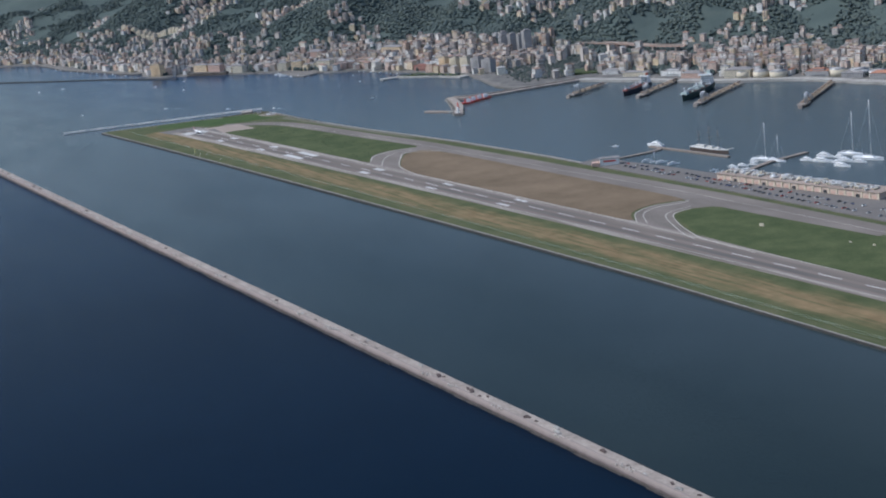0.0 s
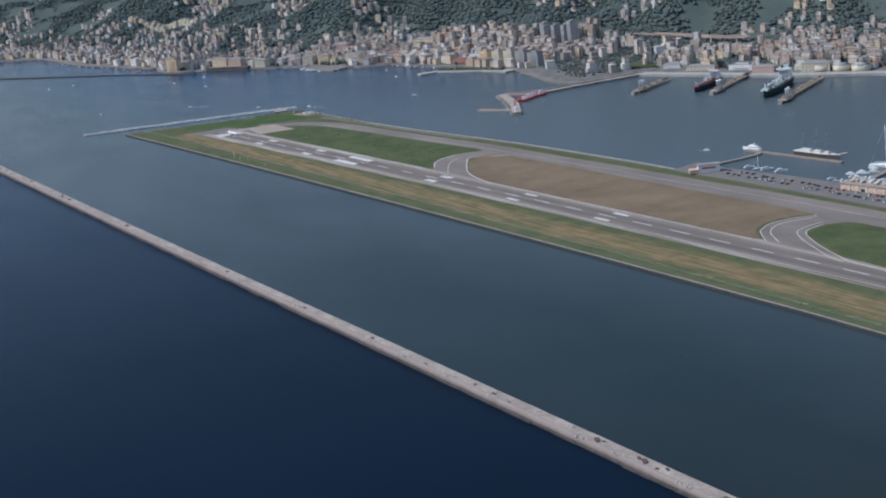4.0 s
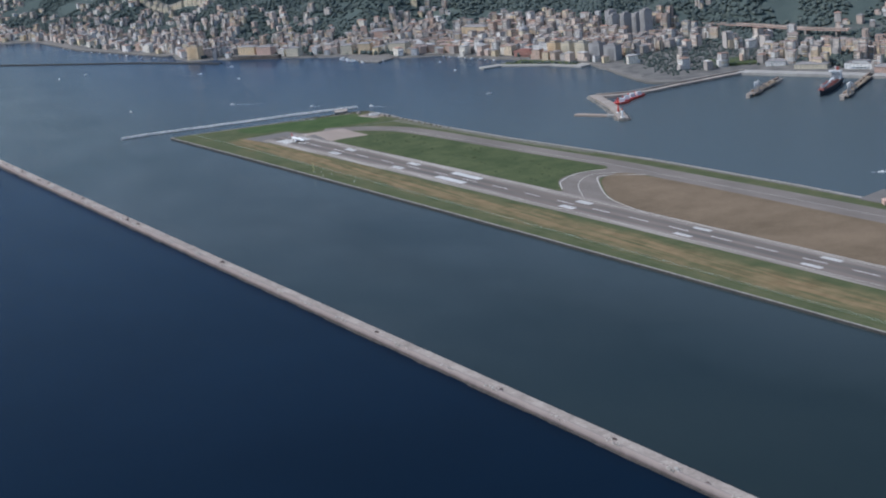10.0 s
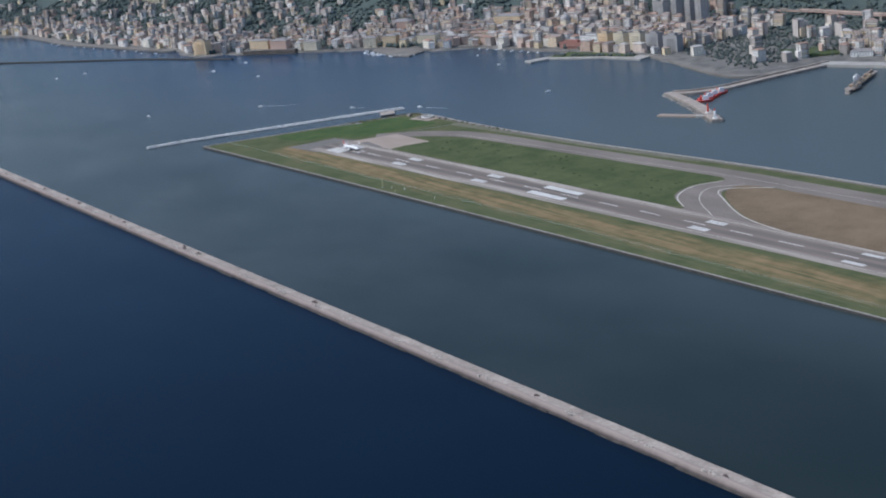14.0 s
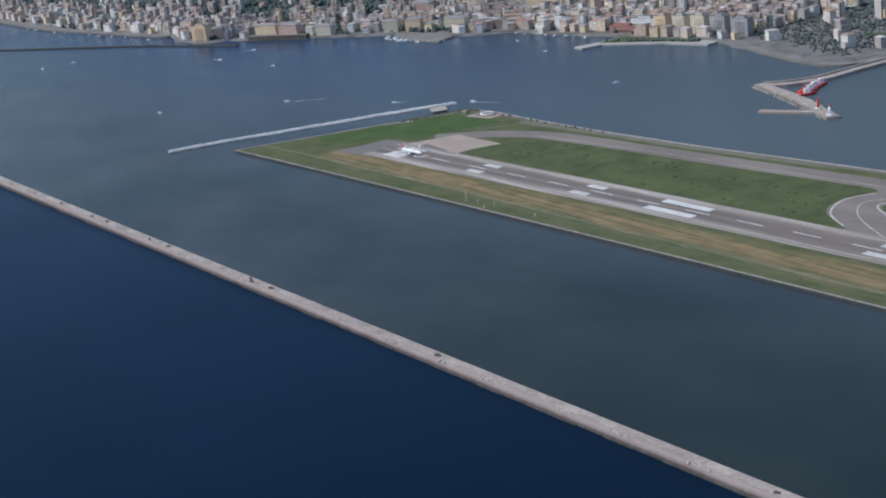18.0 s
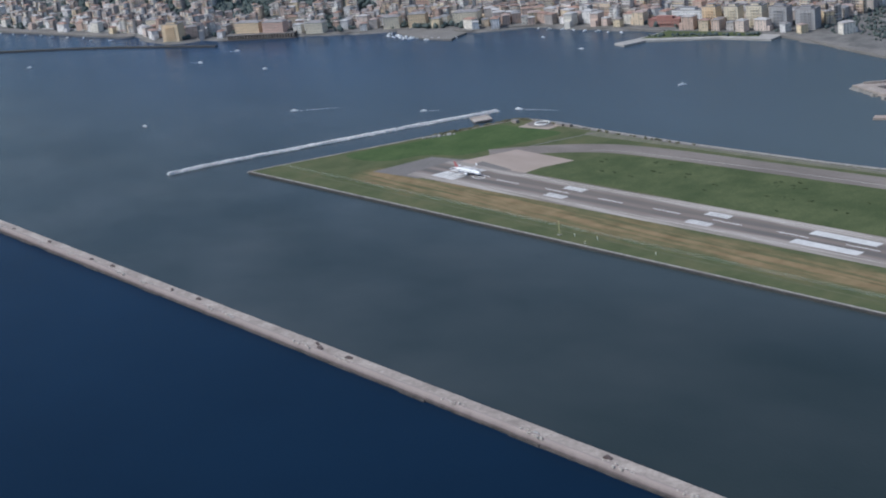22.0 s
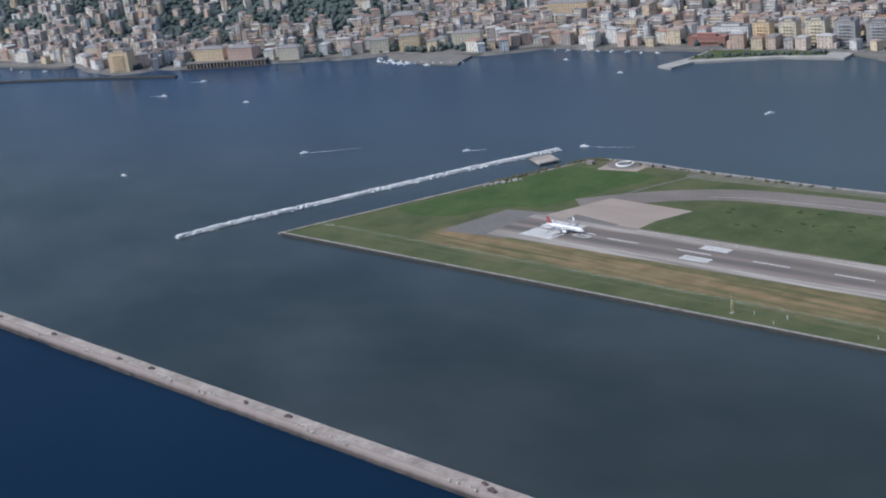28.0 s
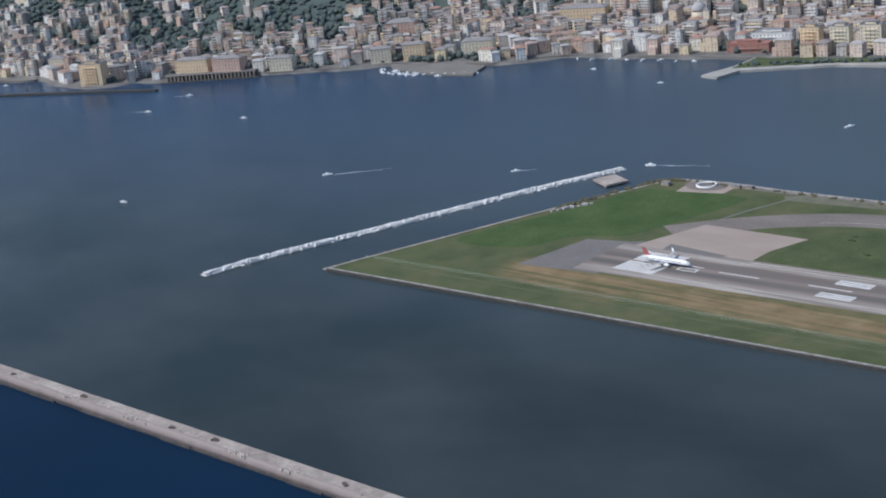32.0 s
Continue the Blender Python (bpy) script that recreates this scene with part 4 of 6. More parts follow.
def house_mesh(w, d, floors, fh=3.2, bay=3.3, balc=False, seed=0):
    """Plastered block with cornice, wing and windows; the second slot is glass and loggia shade, the third shutters."""
    r = random.Random(seed)
    bm = bmesh.new()
    h = floors * fh + 0.8
    add_box(bm, -w / 2, -d / 2, -14, w / 2, d / 2, h)
    add_box(bm, -w / 2 - 0.35, -d / 2 - 0.35, h - 0.7, w / 2 + 0.35, d / 2 + 0.35, h - 0.2)
    if r.random() < 0.6:
        s = r.choice((-1, 1))
        add_box(bm, min(s * w / 2, s * (w / 2 + 3.6)), -d * 0.4, -14, max(s * w / 2, s * (w / 2 + 3.6)), d * 0.3, h * r.uniform(0.4, 0.75))
    for axis, half, span in ((0, d / 2, w), (1, w / 2, d)):
        nb = max(2, int(span / (bay * r.uniform(0.85, 1.2))))
        shade_bay = r.randrange(nb) if balc else -1
        for s in (-1, 1):
            if axis == 0 and s == 1:
                continue
            for f in range(floors):
                z0 = f * fh + 1.0
                for i in range(nb):
                    c = -span / 2 + span * (i + 0.5) / nb
                    if i == shade_bay:
                        # loggia: a flat dark panel, its colour standing in for the recess's shade
                        add_window(bm, axis, s, c, half, z0 - 0.2, span / nb * 0.46, 2.2, 1)
                    elif r.random() < 0.82:
                        add_window(bm, axis, s, c, half, z0 + (0.0 if f else -0.8), r.choice((0.45, 0.5, 0.6)), r.choice((1.4, 1.6)) + (0 if f else 0.8), r.choice((1, 2, 2)))
                if balc and axis == 0 and f > 0:
                    ya, yb = s * half, s * (half + 1.3)
                    add_box(bm, -span * 0.42, min(ya, yb), z0 - 1.0, span * 0.42, max(ya, yb), z0 + 0.05)
    return mesh_of(bm, FACADE, PANE, SHUTTER), h


def roof_mesh(w, d, kind):
    bm = bmesh.new()
    if kind == "hip":
        e, r = 0.5, min(w, d) * 0.5
        z = min(w, d) * 0.17
        L = max(w, d) / 2 - r * 0.9
        q = [(-w / 2 - e, -d / 2 - e, 0), (w / 2 + e, -d / 2 - e, 0), (w / 2 + e, d / 2 + e, 0), (-w / 2 - e, d / 2 + e, 0)]
        rd = [(-L, 0, z), (L, 0, z)] if w >= d else [(0, -L, z), (0, L, z)]
        v = [bm.verts.new(c) for c in q + rd]
        fs = ((0, 1, 5, 4), (1, 2, 5), (2, 3, 4, 5), (3, 0, 4)) if w >= d else ((0, 1, 4), (1, 2, 5, 4), (2, 3, 5), (3, 0, 4, 5))
        for f in fs:
            bm.faces.new([v[i] for i in f])
        add_box(bm, -w / 2 - e, -d / 2 - e, -0.3, w / 2 + e, d / 2 + e, 0.0)
    else:
        add_box(bm, -w / 2, -d / 2, -0.2, w / 2, d / 2, 0.15)
        for x0, y0, x1, y1 in ((-w / 2, -d / 2, w / 2, -d / 2 + 0.4), (-w / 2, d / 2 - 0.4, w / 2, d / 2), (-w / 2, -d / 2 + 0.4, -w / 2 + 0.4, d / 2 - 0.4), (w / 2 - 0.4, -d / 2 + 0.4, w / 2, d / 2 - 0.4)):
            add_box(bm, x0, y0, 0.15, x1, y1, 0.9)
    return mesh_of(bm, ROOFS)


def hut_mesh():
    bm = bmesh.new()
    add_box(bm, -1.9, -1.6, -0.2, 1.9, 1.6, 2.6)
    add_box(bm, -2.1, -1.8, 2.6, 2.1, 1.8, 2.85)
    return mesh_of(bm, FACADE)


HUT = hut_mesh()
KINDS = []
for w, d, f, rk, bal in ((14, 12, 4, "hip", False), (18, 13, 5, "hip", False), (12, 11, 5, "flat", True), (16, 14, 6, "flat", True), (22, 13, 6, "flat", True), (11, 10, 3, "hip", False),
                         (26, 12, 7, "flat", True), (15, 15, 8, "flat", True), (20, 12, 4, "hip", False), (30, 13, 6, "flat", True), (10, 9, 2, "hip", False), (24, 14, 5, "hip", False), (12, 12, 5, "flat", True), (13, 11, 6, "flat", True)):
    w, d = w * 0.84, d * 0.86
    me_, h_ = house_mesh(w, d, f, 3.0, 3.4, bal, len(KINDS))
    KINDS.append((me_, roof_mesh(w, d, rk), h_, w, d, f, rk))
WORDS = {2: "small two-storey villa among the trees", 3: "small three-storey house with a hipped roof", 4: "four-storey plastered town house with a tiled roof",
         5: "five-storey plastered town house with shuttered windows", 6: "six-storey apartment block with balconies", 7: "long seven-storey apartment block with balconies", 8: "tall square apartment block with balconies"}
taken = []


def house(i, x, y, z, turn):
    me_, ro_, h_, w, d, f, rk = KINDS[i]
    ob = new("apartment_building" if f >= 4 else "house", me_)
    ob.matrix_world = pose(x, y, z, 0, 0, turn)
    tagged(ob, WORDS[f] if not (f == 5 and rk == "flat") else "five-storey flat-roofed apartment house with balconies", "building", "buildings of the town")
    rf = part("roof", ro_, ROOFS, ob, at=Matrix.Translation((0, 0, h_)))
    if rk == "flat":
        part("stair_hut", HUT, FACADE, rf, at=Matrix.Translation((w * 0.2, -d * 0.12, 0.1)))
    taken.append((x, y, max(w, d) / 2))
    return ob


def custom(name, x, y, z, turn, w, d, h, wall, roofm, label, rk="hip", floors=None, bays=None, cat="building"):
    """A landmark house whose windows are single parts."""
    ob = empty(name, label, cat, pose(x, y, z, 0, 0, turn))
    bm = box(-w / 2, -d / 2, -10, w / 2, d / 2, h)
    add_box(bm, -w / 2 - 0.3, -d / 2 - 0.3, h - 0.8, w / 2 + 0.3, d / 2 + 0.3, h - 0.3)
    wl_ = part("wall", bm, wall, ob)
    rm = roof_mesh(w, d, rk)
    rm.materials[0] = roofm
    part("roof", rm, roofm, ob, at=Matrix.Translation((0, 0, h)))
    floors = floors or max(2, int(h / 3.4))
    if rk == "flat":
        ph = part("penthouse", box(-w * 0.28, -d * 0.2, h, w * 0.22, d * 0.3, h + 2.6), wall, ob)
        part("penthouse_roof", box(-w * 0.3, -d * 0.24, h + 2.6, w * 0.24, d * 0.33, h + 2.85), roofm, ph)
        for f in range(1, floors):
            part("balcony", box(-w * 0.3, -d / 2 - 1.3, f * (h - 1) / floors, w * 0.3, -d / 2, f * (h - 1) / floors + 0.95), wall, ob)
    else:
        for cx0 in (-0.3, 0.05, 0.27):
            part("chimney", box(w * cx0 - 0.45, d * 0.1, h, w * cx0 + 0.45, d * 0.1 + 0.9, h + d * 0.17 + 1.2), MOLE, ob)
        for f in range(1, floors):
            part("string_course", box(-w / 2 - 0.12, -d / 2 - 0.12, f * (h - 1) / floors + 0.3, w / 2 + 0.12, -d / 2, f * (h - 1) / floors + 0.6), MOLE, ob)
    bays = bays or max(3, int(w / 4.0))
    fh = (h - 1.0) / floors
    wm = mesh_of(box(-0.48, -0.08, 0, 0.48, 0.08, fh * 0.45), PANE)
    sm = mesh_of(box(-0.48, -0.08, 0, 0.48, 0.08, fh * 0.45), SHUTTER)
    pick_ = random.Random(int(abs(x) + abs(y)))
    for f in range(floors):
        for i in range(bays):
            part("window", pick_.choice((wm, sm)), PANE, wl_, at=Matrix.Translation((-w / 2 + w * (i + 0.5) / bays, -d / 2, f * fh + 1.0)))
        nb = max(2, int(d / 4.5))
        for i in range(nb):
            for s in (-1, 1):
                part("window", pick_.choice((wm, sm)), PANE, wl_, at=Matrix.Translation((s * w / 2, -d / 2 + d * (i + 0.5) / nb, f * fh + 1.0)) @ Matrix.Rotation(pi / 2, 4, "Z"))
    taken.append((x, y, max(w, d) / 2 + 2))
    return ob


def gz(x, y):
    return float(ground_z(np.array([x]), np.array([y]))[0])


# landmarks on the water front
custom("corner_house", -882, 276, 2.6, 24, 29, 15, 24, OCHRE, SLATE, "bright ochre seven-storey house at the water's edge", "flat", 7, 7)
custom("palazzo", -797, 349, 4.5, 25, 40, 15, 17, OCHRE, SLATE, "long ochre waterfront palazzo above the arcade", "hip", 4, 11)
custom("palazzo", -760, 367, 4.5, 25, 34, 15, 17, PINK, SLATE, "long pink waterfront palazzo above the arcade", "hip", 4, 9)
custom("villa", -712, 402, 3.5, 30, 26, 15, 14, CREAM, SLATE, "cream waterfront villa with a hipped roof", "hip", 3, 7)
custom("palazzo", -627, 470, 3.5, 38, 22, 14, 15, CREAM, SLATE, "cream waterfront palazzo beside the white landing", "hip", 4, 6)
custom("palazzo", -598, 492, 3.5, 36, 24, 14, 17, OCHRE, SLATE, "ochre waterfront palazzo behind the palms", "hip", 4, 7)
custom("palazzo", -540, 530, 4.0, 30, 34, 16, 16, CREAM, SLATE, "wide cream palazzo with a hipped roof", "hip", 4, 9)
custom("red_fort", -268, 622, 3.0, 15, 42, 14, 9, REDWALL, REDWALL, "low dark red flat-roofed waterfront building", "flat", 2, 10)
custom("white_school", -262, 660, 4.0, 15, 40, 14, 13, WHITEWALL, SLATE, "low white public building behind the red one", "flat", 3, 11)
custom("villa", -1000, 318, 4.0, 20, 22, 15, 15, CREAM, SLATE, "cream villa behind the shore promenade", "hip", 4, 6)
for x, y, w, d, h in ((-182, 832, 17, 14, 48), (-212, 838, 15, 14, 38), (-240, 834, 15, 14, 38), (-262, 824, 15, 13, 36), (-300, 850, 18, 14, 30)):
    custom("tower_block", x, y, gz(x, y), -12, w, d, h, GREYWALL, SLATE, "tall grey concrete residential tower block", "flat", int(h / 3.6), 7)
for x, y, w, h in ((-210, 640, 18, 24), (-184, 650, 18, 24), (-157, 660, 20, 25), (-128, 668, 22, 24), (-92, 672, 24, 23)):
    custom("apartment_building", x, y, 3.0, 12, w, 14, h, OCHRE if x < -200 else (CREAM if x < -140 else GREYWALL), SLATE, "seven-storey waterfront apartment block with deep balconies", "flat", 7, 5)
# town hall-like blocks inland
custom("institute", -512, 690, gz(-512, 690), 20, 52, 18, 18, OCHRE, SLATE, "long ochre institution on the slope above the town", "hip", 4, 14)
custom("convent", -700, 590, gz(-700, 590), 30, 34, 22, 14, PINK, SLATE, "broad old villa with a grey hipped roof among trees", "hip", 3, 8)

# church with its dome
ch = empty("church", "pink church with a grey ribbed dome and lantern", "church", pose(-366, 690, gz(-366, 690), 0, 0, 20))
part("nave", box(-11, -20, -8, 11, 14, 15), PINK, ch)
part("roof", roof_mesh(23, 35, "hip"), ROOFS, ch, at=Matrix.Translation((0, -3, 15)))
part("drum", tube((0, 4, 14), (0, 4, 23), 8.2, n=16), CREAM, ch)
bm = bmesh.new()
add_loft(bm, [[(8.4 * cos(a) * cos(2 * pi * i / 16), 4 + 8.4 * cos(a) * sin(2 * pi * i / 16), 23 + 9.5 * sin(a)) for i in range(16)] for a in (0, 0.3, 0.6, 0.9, 1.2, 1.42)])
part("dome", bm, GREYWALL, ch)
part("lantern", tube((0, 4, 32), (0, 4, 36.5), 1.3, n=8, r2=0.9), WHITEWALL, ch)
bt = part("bell_tower", box(10, -19, -8, 16, -13, 27), CREAM, ch)
part("spire", box(9.7, -19.3, 27, 16.3, -12.7, 31, taper=3.0), SLATE, bt)
taken.append((-366, 690, 20))

# arcaded promenade wall
arc = empty("arcade_wall", "long dark arcaded retaining wall carrying the promenade", "retaining wall")
ax, ay, bx_, by_ = -808, 318, -729, 374
al = atan2(by_ - ay, bx_ - ax)
ln = hypot(bx_ - ax, by_ - ay)
AM = pose(ax, ay, 0) @ Matrix.Rotation(al, 4, "Z")
part("deck", box(-2, -3.5, 6.6, ln + 2, 12, 7.2), OLD_ASPHALT, arc, at=AM)
part("back_wall", box(-2, 1.5, -3, ln + 2, 12, 6.6), MOLE_DARK, arc, at=AM)
pm = mesh_of(box(-0.7, -3.2, -3, 0.7, 1.5, 6.6), MOLE)
for i in range(24):
    part("pier", pm, MOLE, arc, at=AM @ Matrix.Translation((ln * i / 23, 0, 0)))
part("footing", box(-8, -6.5, -3, ln + 6, -3.2, 1.0), MOLE_DARK, arc, at=AM)

# white landing stage with boats drawn up
tagged(thing("landing_quay", slab([(-612, 466), (-592, 446), (-520, 436), (-482, 446), (-488, 456), (-500, 490), (-560, 486)], -4, 1.9), SAND), "pale concrete landing quay before the town", "quay", kind="structure")
tagged(thing("mole_quay", slab([(-255, 508), (-236, 504), (-232, 538), (-160, 588), (-96, 604), (-100, 632), (-250, 600), (-248, 556)], -4, 2.3), QUAY), "curved pale mole with a paved edge", "mole", kind="structure")
tagged(thing("mole_garden", slab([(-244, 545), (-165, 596), (-120, 612), (-130, 632), (-248, 602)], 0, 2.6), INFIELD), "planted garden strip on the mole", "garden", kind="structure")
tagged(thing("beach", slab(smooth_line([(-110, 634), (-40, 612), (23, 589), (90, 570), (125, 568), (150, 588), (158, 640), (60, 640), (-60, 665)], True, 5), -4, 2.75), SAND), "grey shingle beach below the railway", "beach", kind="structure")
tagged(thing("beach", slab(smooth_line([(-1600, 214), (-1450, 206), (-1320, 204), (-1180, 228), (-1060, 248), (-1000, 262), (-1010, 280), (-1200, 255), (-1500, 240)], True, 5), -4, 2.75), SAND), "narrow grey beach along the promenade", "beach", kind="structure")
tagged(thing("far_mole", ribbon(smooth_line([(-1500, -110), (-1160, 78), (-982, 186), (-882, 236), (-783, 280)], steps=5), 7, -5, 1.9), WETSTONE), "low dark rubble mole in front of the shore", "mole", kind="structure")
tagged(thing("promenade", ribbon(smooth_line([(-1700, 160), (-1558, 246), (-1320, 236), (-1100, 272), (-1010, 296), (-940, 300)], steps=5), 6, -1, 5.0), QUAY), "pale shore promenade with its sea wall", "promenade", kind="structure")
tagged(thing("promenade", ribbon(smooth_line([(-729, 383), (-650, 434), (-612, 468), (-550, 496), (-500, 500), (-445, 562), (-365, 577), (-310, 592), (-252, 598)], steps=5), 5, -1, 3.0), SAND), "grey paved waterfront promenade before the houses", "promenade", kind="structure")
tagged(thing("harbour_quay", ribbon(smooth_line([(168, 700), (205, 716), (300, 758), (441, 822), (555, 905), (690, 942), (1000, 1022), (1600, 1132)], steps=5), 24, -2, 3.6), QUAY), "pale industrial quay along the harbour", "quay", kind="structure")
tagged(thing("sports_field", slab([(60, 742), (130, 728), (160, 770), (90, 786)], 0, gz(110, 757) + 2), INFIELD), "green sports field in the valley", "field", kind="structure")

# road viaduct across the valley
via = empty("viaduct", "long pale ochre motorway viaduct on tall piers", "viaduct")
vp = smooth_line([(-400, 985), (-330, 955), (-240, 945), (-150, 955), (-60, 975), (60, 985), (130, 1010)], steps=6)
part("deck", ribbon(vp, 12, 19.5, 21.5), PINK, via)
for off in (-6.6, 6.6):
    part("parapet", ribbon([(x, y + off) for x, y in vp], 0.6, 21.5, 22.9), MOLE, via)
taken.extend((x, y, 12) for x, y in vp)
for i in range(2, len(vp), 4):
    x, y = vp[i]
    part("pier", box(x - 2, y - 4, gz(x, y) - 5, x + 2, y + 4, 19.5), MOLE, via)

# white terraced flats on the western hill
for x, y, n_, tr in ((-1690, 500, 7, 20), (-1650, 545, 6, 12), (-1540, 575, 6, 8)):
    for i in range(n_):
        xx, yy = x + i * 19 * cos(radians(tr)), y + i * 19 * sin(radians(tr))
        custom("terraced_flats", xx, yy, gz(xx, yy), tr, 17, 12, 13, CREAM, SLATE, "pale stepped block of a hillside terrace", "flat", 4, 4)

# ---- town: the mass of houses ----
rt = random.Random(11)
cells = []
for cx_ in np.arange(-2700, 1300, 17.2):
    for cy_ in np.arange(-160, 1900, 17.2):
        cells.append((cx_ + rt.uniform(-4, 4), cy_ + rt.uniform(-4, 4)))
CE = np.array(cells)
D_, A_ = inland(CE[:, 0], CE[:, 1])
Z_ = ground_z(CE[:, 0], CE[:, 1])
marks_ = list(taken)
singles = 0
mass = []
free = []
for (x, y), d, a, z in zip(cells, D_, A_, Z_):
    if d < 10 or d > 1150:
        continue
    east = x > 120
    clump = noise.noise((x / 170.0, y / 170.0, 3.3))
    if x < -1050:
        p = (0.55 if d < 140 else (0.22 if d < 350 else 0.03)) + 0.3 * clump
    elif x < -560:
        p = (0.86 if d < 60 else (0.66 if d < 150 else (0.42 if d < 290 else 0.07))) + 0.45 * clump
    elif not east:
        p = (0.92 if d < 130 else (0.8 if d < 230 else (0.3 if d < 330 else 0.03))) + 0.35 * clump
        if x > -80 and d < 420:
            p = 0.02 if d < 150 else 0.2
    else:
        p = (0.0 if d < 40 else (0.25 if d < 90 else (0.5 if d < 230 else (0.16 if d < 420 else 0.03)))) + 0.45 * clump
    if d > 300:
        p = max(0.0, clump - 0.2) * 1.8
    ok = rt.random() < p and all(hypot(x - q[0], y - q[1]) > q[2] + 8 for q in marks_)
    if ok:
        if d < 45:
            pick = rt.choice((0, 1, 5, 2, 8, 0, 5, 13))
        elif d < 270 and x > -600:
            pick = rt.choice((2, 3, 12, 13, 7, 1, 8, 3, 4, 12))
        else:
            pick = rt.choice((0, 5, 10, 2, 5, 12, 13, 10))
        if KINDS[pick][3] > 17 and mass and hypot(x - mass[-1][1], y - mass[-1][2]) < 20:
            pick = 12
        turn = math.degrees(a) + rt.choice((0, 0, 0, 90)) + rt.uniform(-9, 9)
        if d < 42 and -1000 < x < -80 and singles < 290:
            house(pick, x, y, z - 0.3, turn)
            singles += 1
            mass.append((pick, x, y, z - 0.3, turn, True))
        else:
            mass.append((pick, x, y, z - 0.3, turn, False))
    else:
        free.append((x, y, d, z))


def joined(name, picker, mats, label, category):
    """One mesh of all the far houses' bodies or roofs."""
    vs, fs, mi, base = [], [], [], 0
    cache = {}
    for pick, x, y, z, turn, single in mass:
        if single:
            continue
        if pick not in cache:
            me_, lift = picker(pick)
            v = np.empty(len(me_.vertices) * 3)
            me_.vertices.foreach_get("co", v)
            cache[pick] = (v.reshape(-1, 3) + (0, 0, lift), np.array([p_.vertices[:] + (p_.vertices[2],) if len(p_.vertices) == 3 else p_.vertices[:] for p_ in me_.polygons]), np.array([p_.material_index for p_ in me_.polygons]))
        v, f, m_ = cache[pick]
        c_, s_ = cos(radians(turn)), sin(radians(turn))
        vs.append(np.stack([x + v[:, 0] * c_ - v[:, 1] * s_, y + v[:, 0] * s_ + v[:, 1] * c_, z + v[:, 2]], 1))
        fs.append(f + base)
        mi.append(m_)
        base += len(v)
    me = bpy.data.meshes.new("m")
    F_ = [tuple(q[:3]) if q[2] == q[3] else tuple(q) for q in np.concatenate(fs).tolist()]
    me.from_pydata(np.concatenate(vs).tolist(), [], F_)
    for m_ in mats:
        me.materials.append(m_)
    me.polygons.foreach_set("material_index", np.concatenate(mi).astype(np.int32))
    return tagged(new(name, me), label, category, kind="stuff")


joined("hillside_houses", lambda i_: (KINDS[i_][0], 0.0), [FACADE_MASS, PANE, SHUTTER], "closely packed plastered houses climbing from the shore", "houses")
joined("hillside_roofs", lambda i_: (KINDS[i_][1], KINDS[i_][2]), [ROOF_MASS], "tiled and flat roofs of the packed hillside houses", "roofs")

# ---- woods ----
bmw = bmesh.new()
bmesh.ops.create_icosphere(bmw, subdivisions=1, radius=1)
iv = np.array([v.co[:] for v in bmw.verts])
itri = np.array([[v.index for v in f.verts] for f in bmw.faces])
bmw.free()
rg = np.random.RandomState(4)
spots = []
for x, y, d, z in free:
    if d > 260 and noise.noise((x / 95.0, y / 130.0, 7.7)) > 0.36:
        continue
    if d < 16 or (x > 120 and d < 60) or (-110 < x < 160 and d < 48):
        continue
    n_ = 7 if (d < 330 and -1300 < x < -300) else (3 if (d < 120 and x < -90) else 9)
    for _ in range(n_):
        spots.append((x + rg.uniform(-11, 11), y + rg.uniform(-11, 11)))
for _ in range(80):
    t = rg.rand()
    spots.append((-244 + 118 * t + rg.uniform(-5, 5), 560 + 58 * t + rg.uniform(-8, 8)))
for _ in range(60):
    spots.append((-600 + 70 * rg.rand(), 476 + 20 * rg.rand()))
SP = np.array(spots)
near_town = rg.rand(len(SP)) < np.where((SP[:, 0] > -1300) & (SP[:, 0] < 700) & (SP[:, 1] < 1000), 1.0, 0.75)
SP = SP[near_town]
SP = SP[rg.permutation(len(SP))[:72000]]
SD, _q = inland(SP[:, 0], SP[:, 1])
sel = (SD > 9) | ((SP[:, 0] > -270) & (SP[:, 0] < -90) & (SP[:, 1] > 540))
SP, SDk = SP[sel], SD[sel]
SZ = np.maximum(ground_z(SP[:, 0], SP[:, 1]), 2.4)
sel = rg.permutation(len(SP))[:62000]
SP, SDk, SZ = SP[sel], SDk[sel], SZ[sel]
N_ = len(SP)
rad = rg.uniform(2.2, 4.4, N_) * (1 + 0.25 * np.clip((SDk - 120) / 250, 0, 1))
rad = np.where((SP[:, 0] > -270) & (SP[:, 0] < -90) & (SDk < 20), rad * 0.55, rad)
lob = rg.normal(size=(N_, 5, 3))
lob /= np.linalg.norm(lob, axis=2, keepdims=True)
swell = 0.8 + 0.42 * np.max(np.einsum("vk,nlk->nvl", iv, lob), axis=2) ** 2
V = iv[None] * (swell * rg.uniform(0.82, 1.15, (N_, len(iv))))[:, :, None]
rad = np.where((SP[:, 0] > -95) & (SP[:, 0] < 190) & (SDk < 240), rad * 0.5, rad)
low_ = np.where(SDk > 230, 0.62, 1.0)
V = V * (rad[:, None, None] * np.stack([np.ones(N_), rg.uniform(0.75, 1.2, N_), rg.uniform(0.7, 1.2, N_) * low_], 1)[:, None, :])
V = V + np.stack([SP[:, 0], SP[:, 1], SZ + rad * 0.7 * low_], 1)[:, None, :]
F = itri[None] + (np.arange(N_) * len(iv))[:, None, None]
me = bpy.data.meshes.new("m")
nf = F.size // 3
me.vertices.add(V.size // 3)
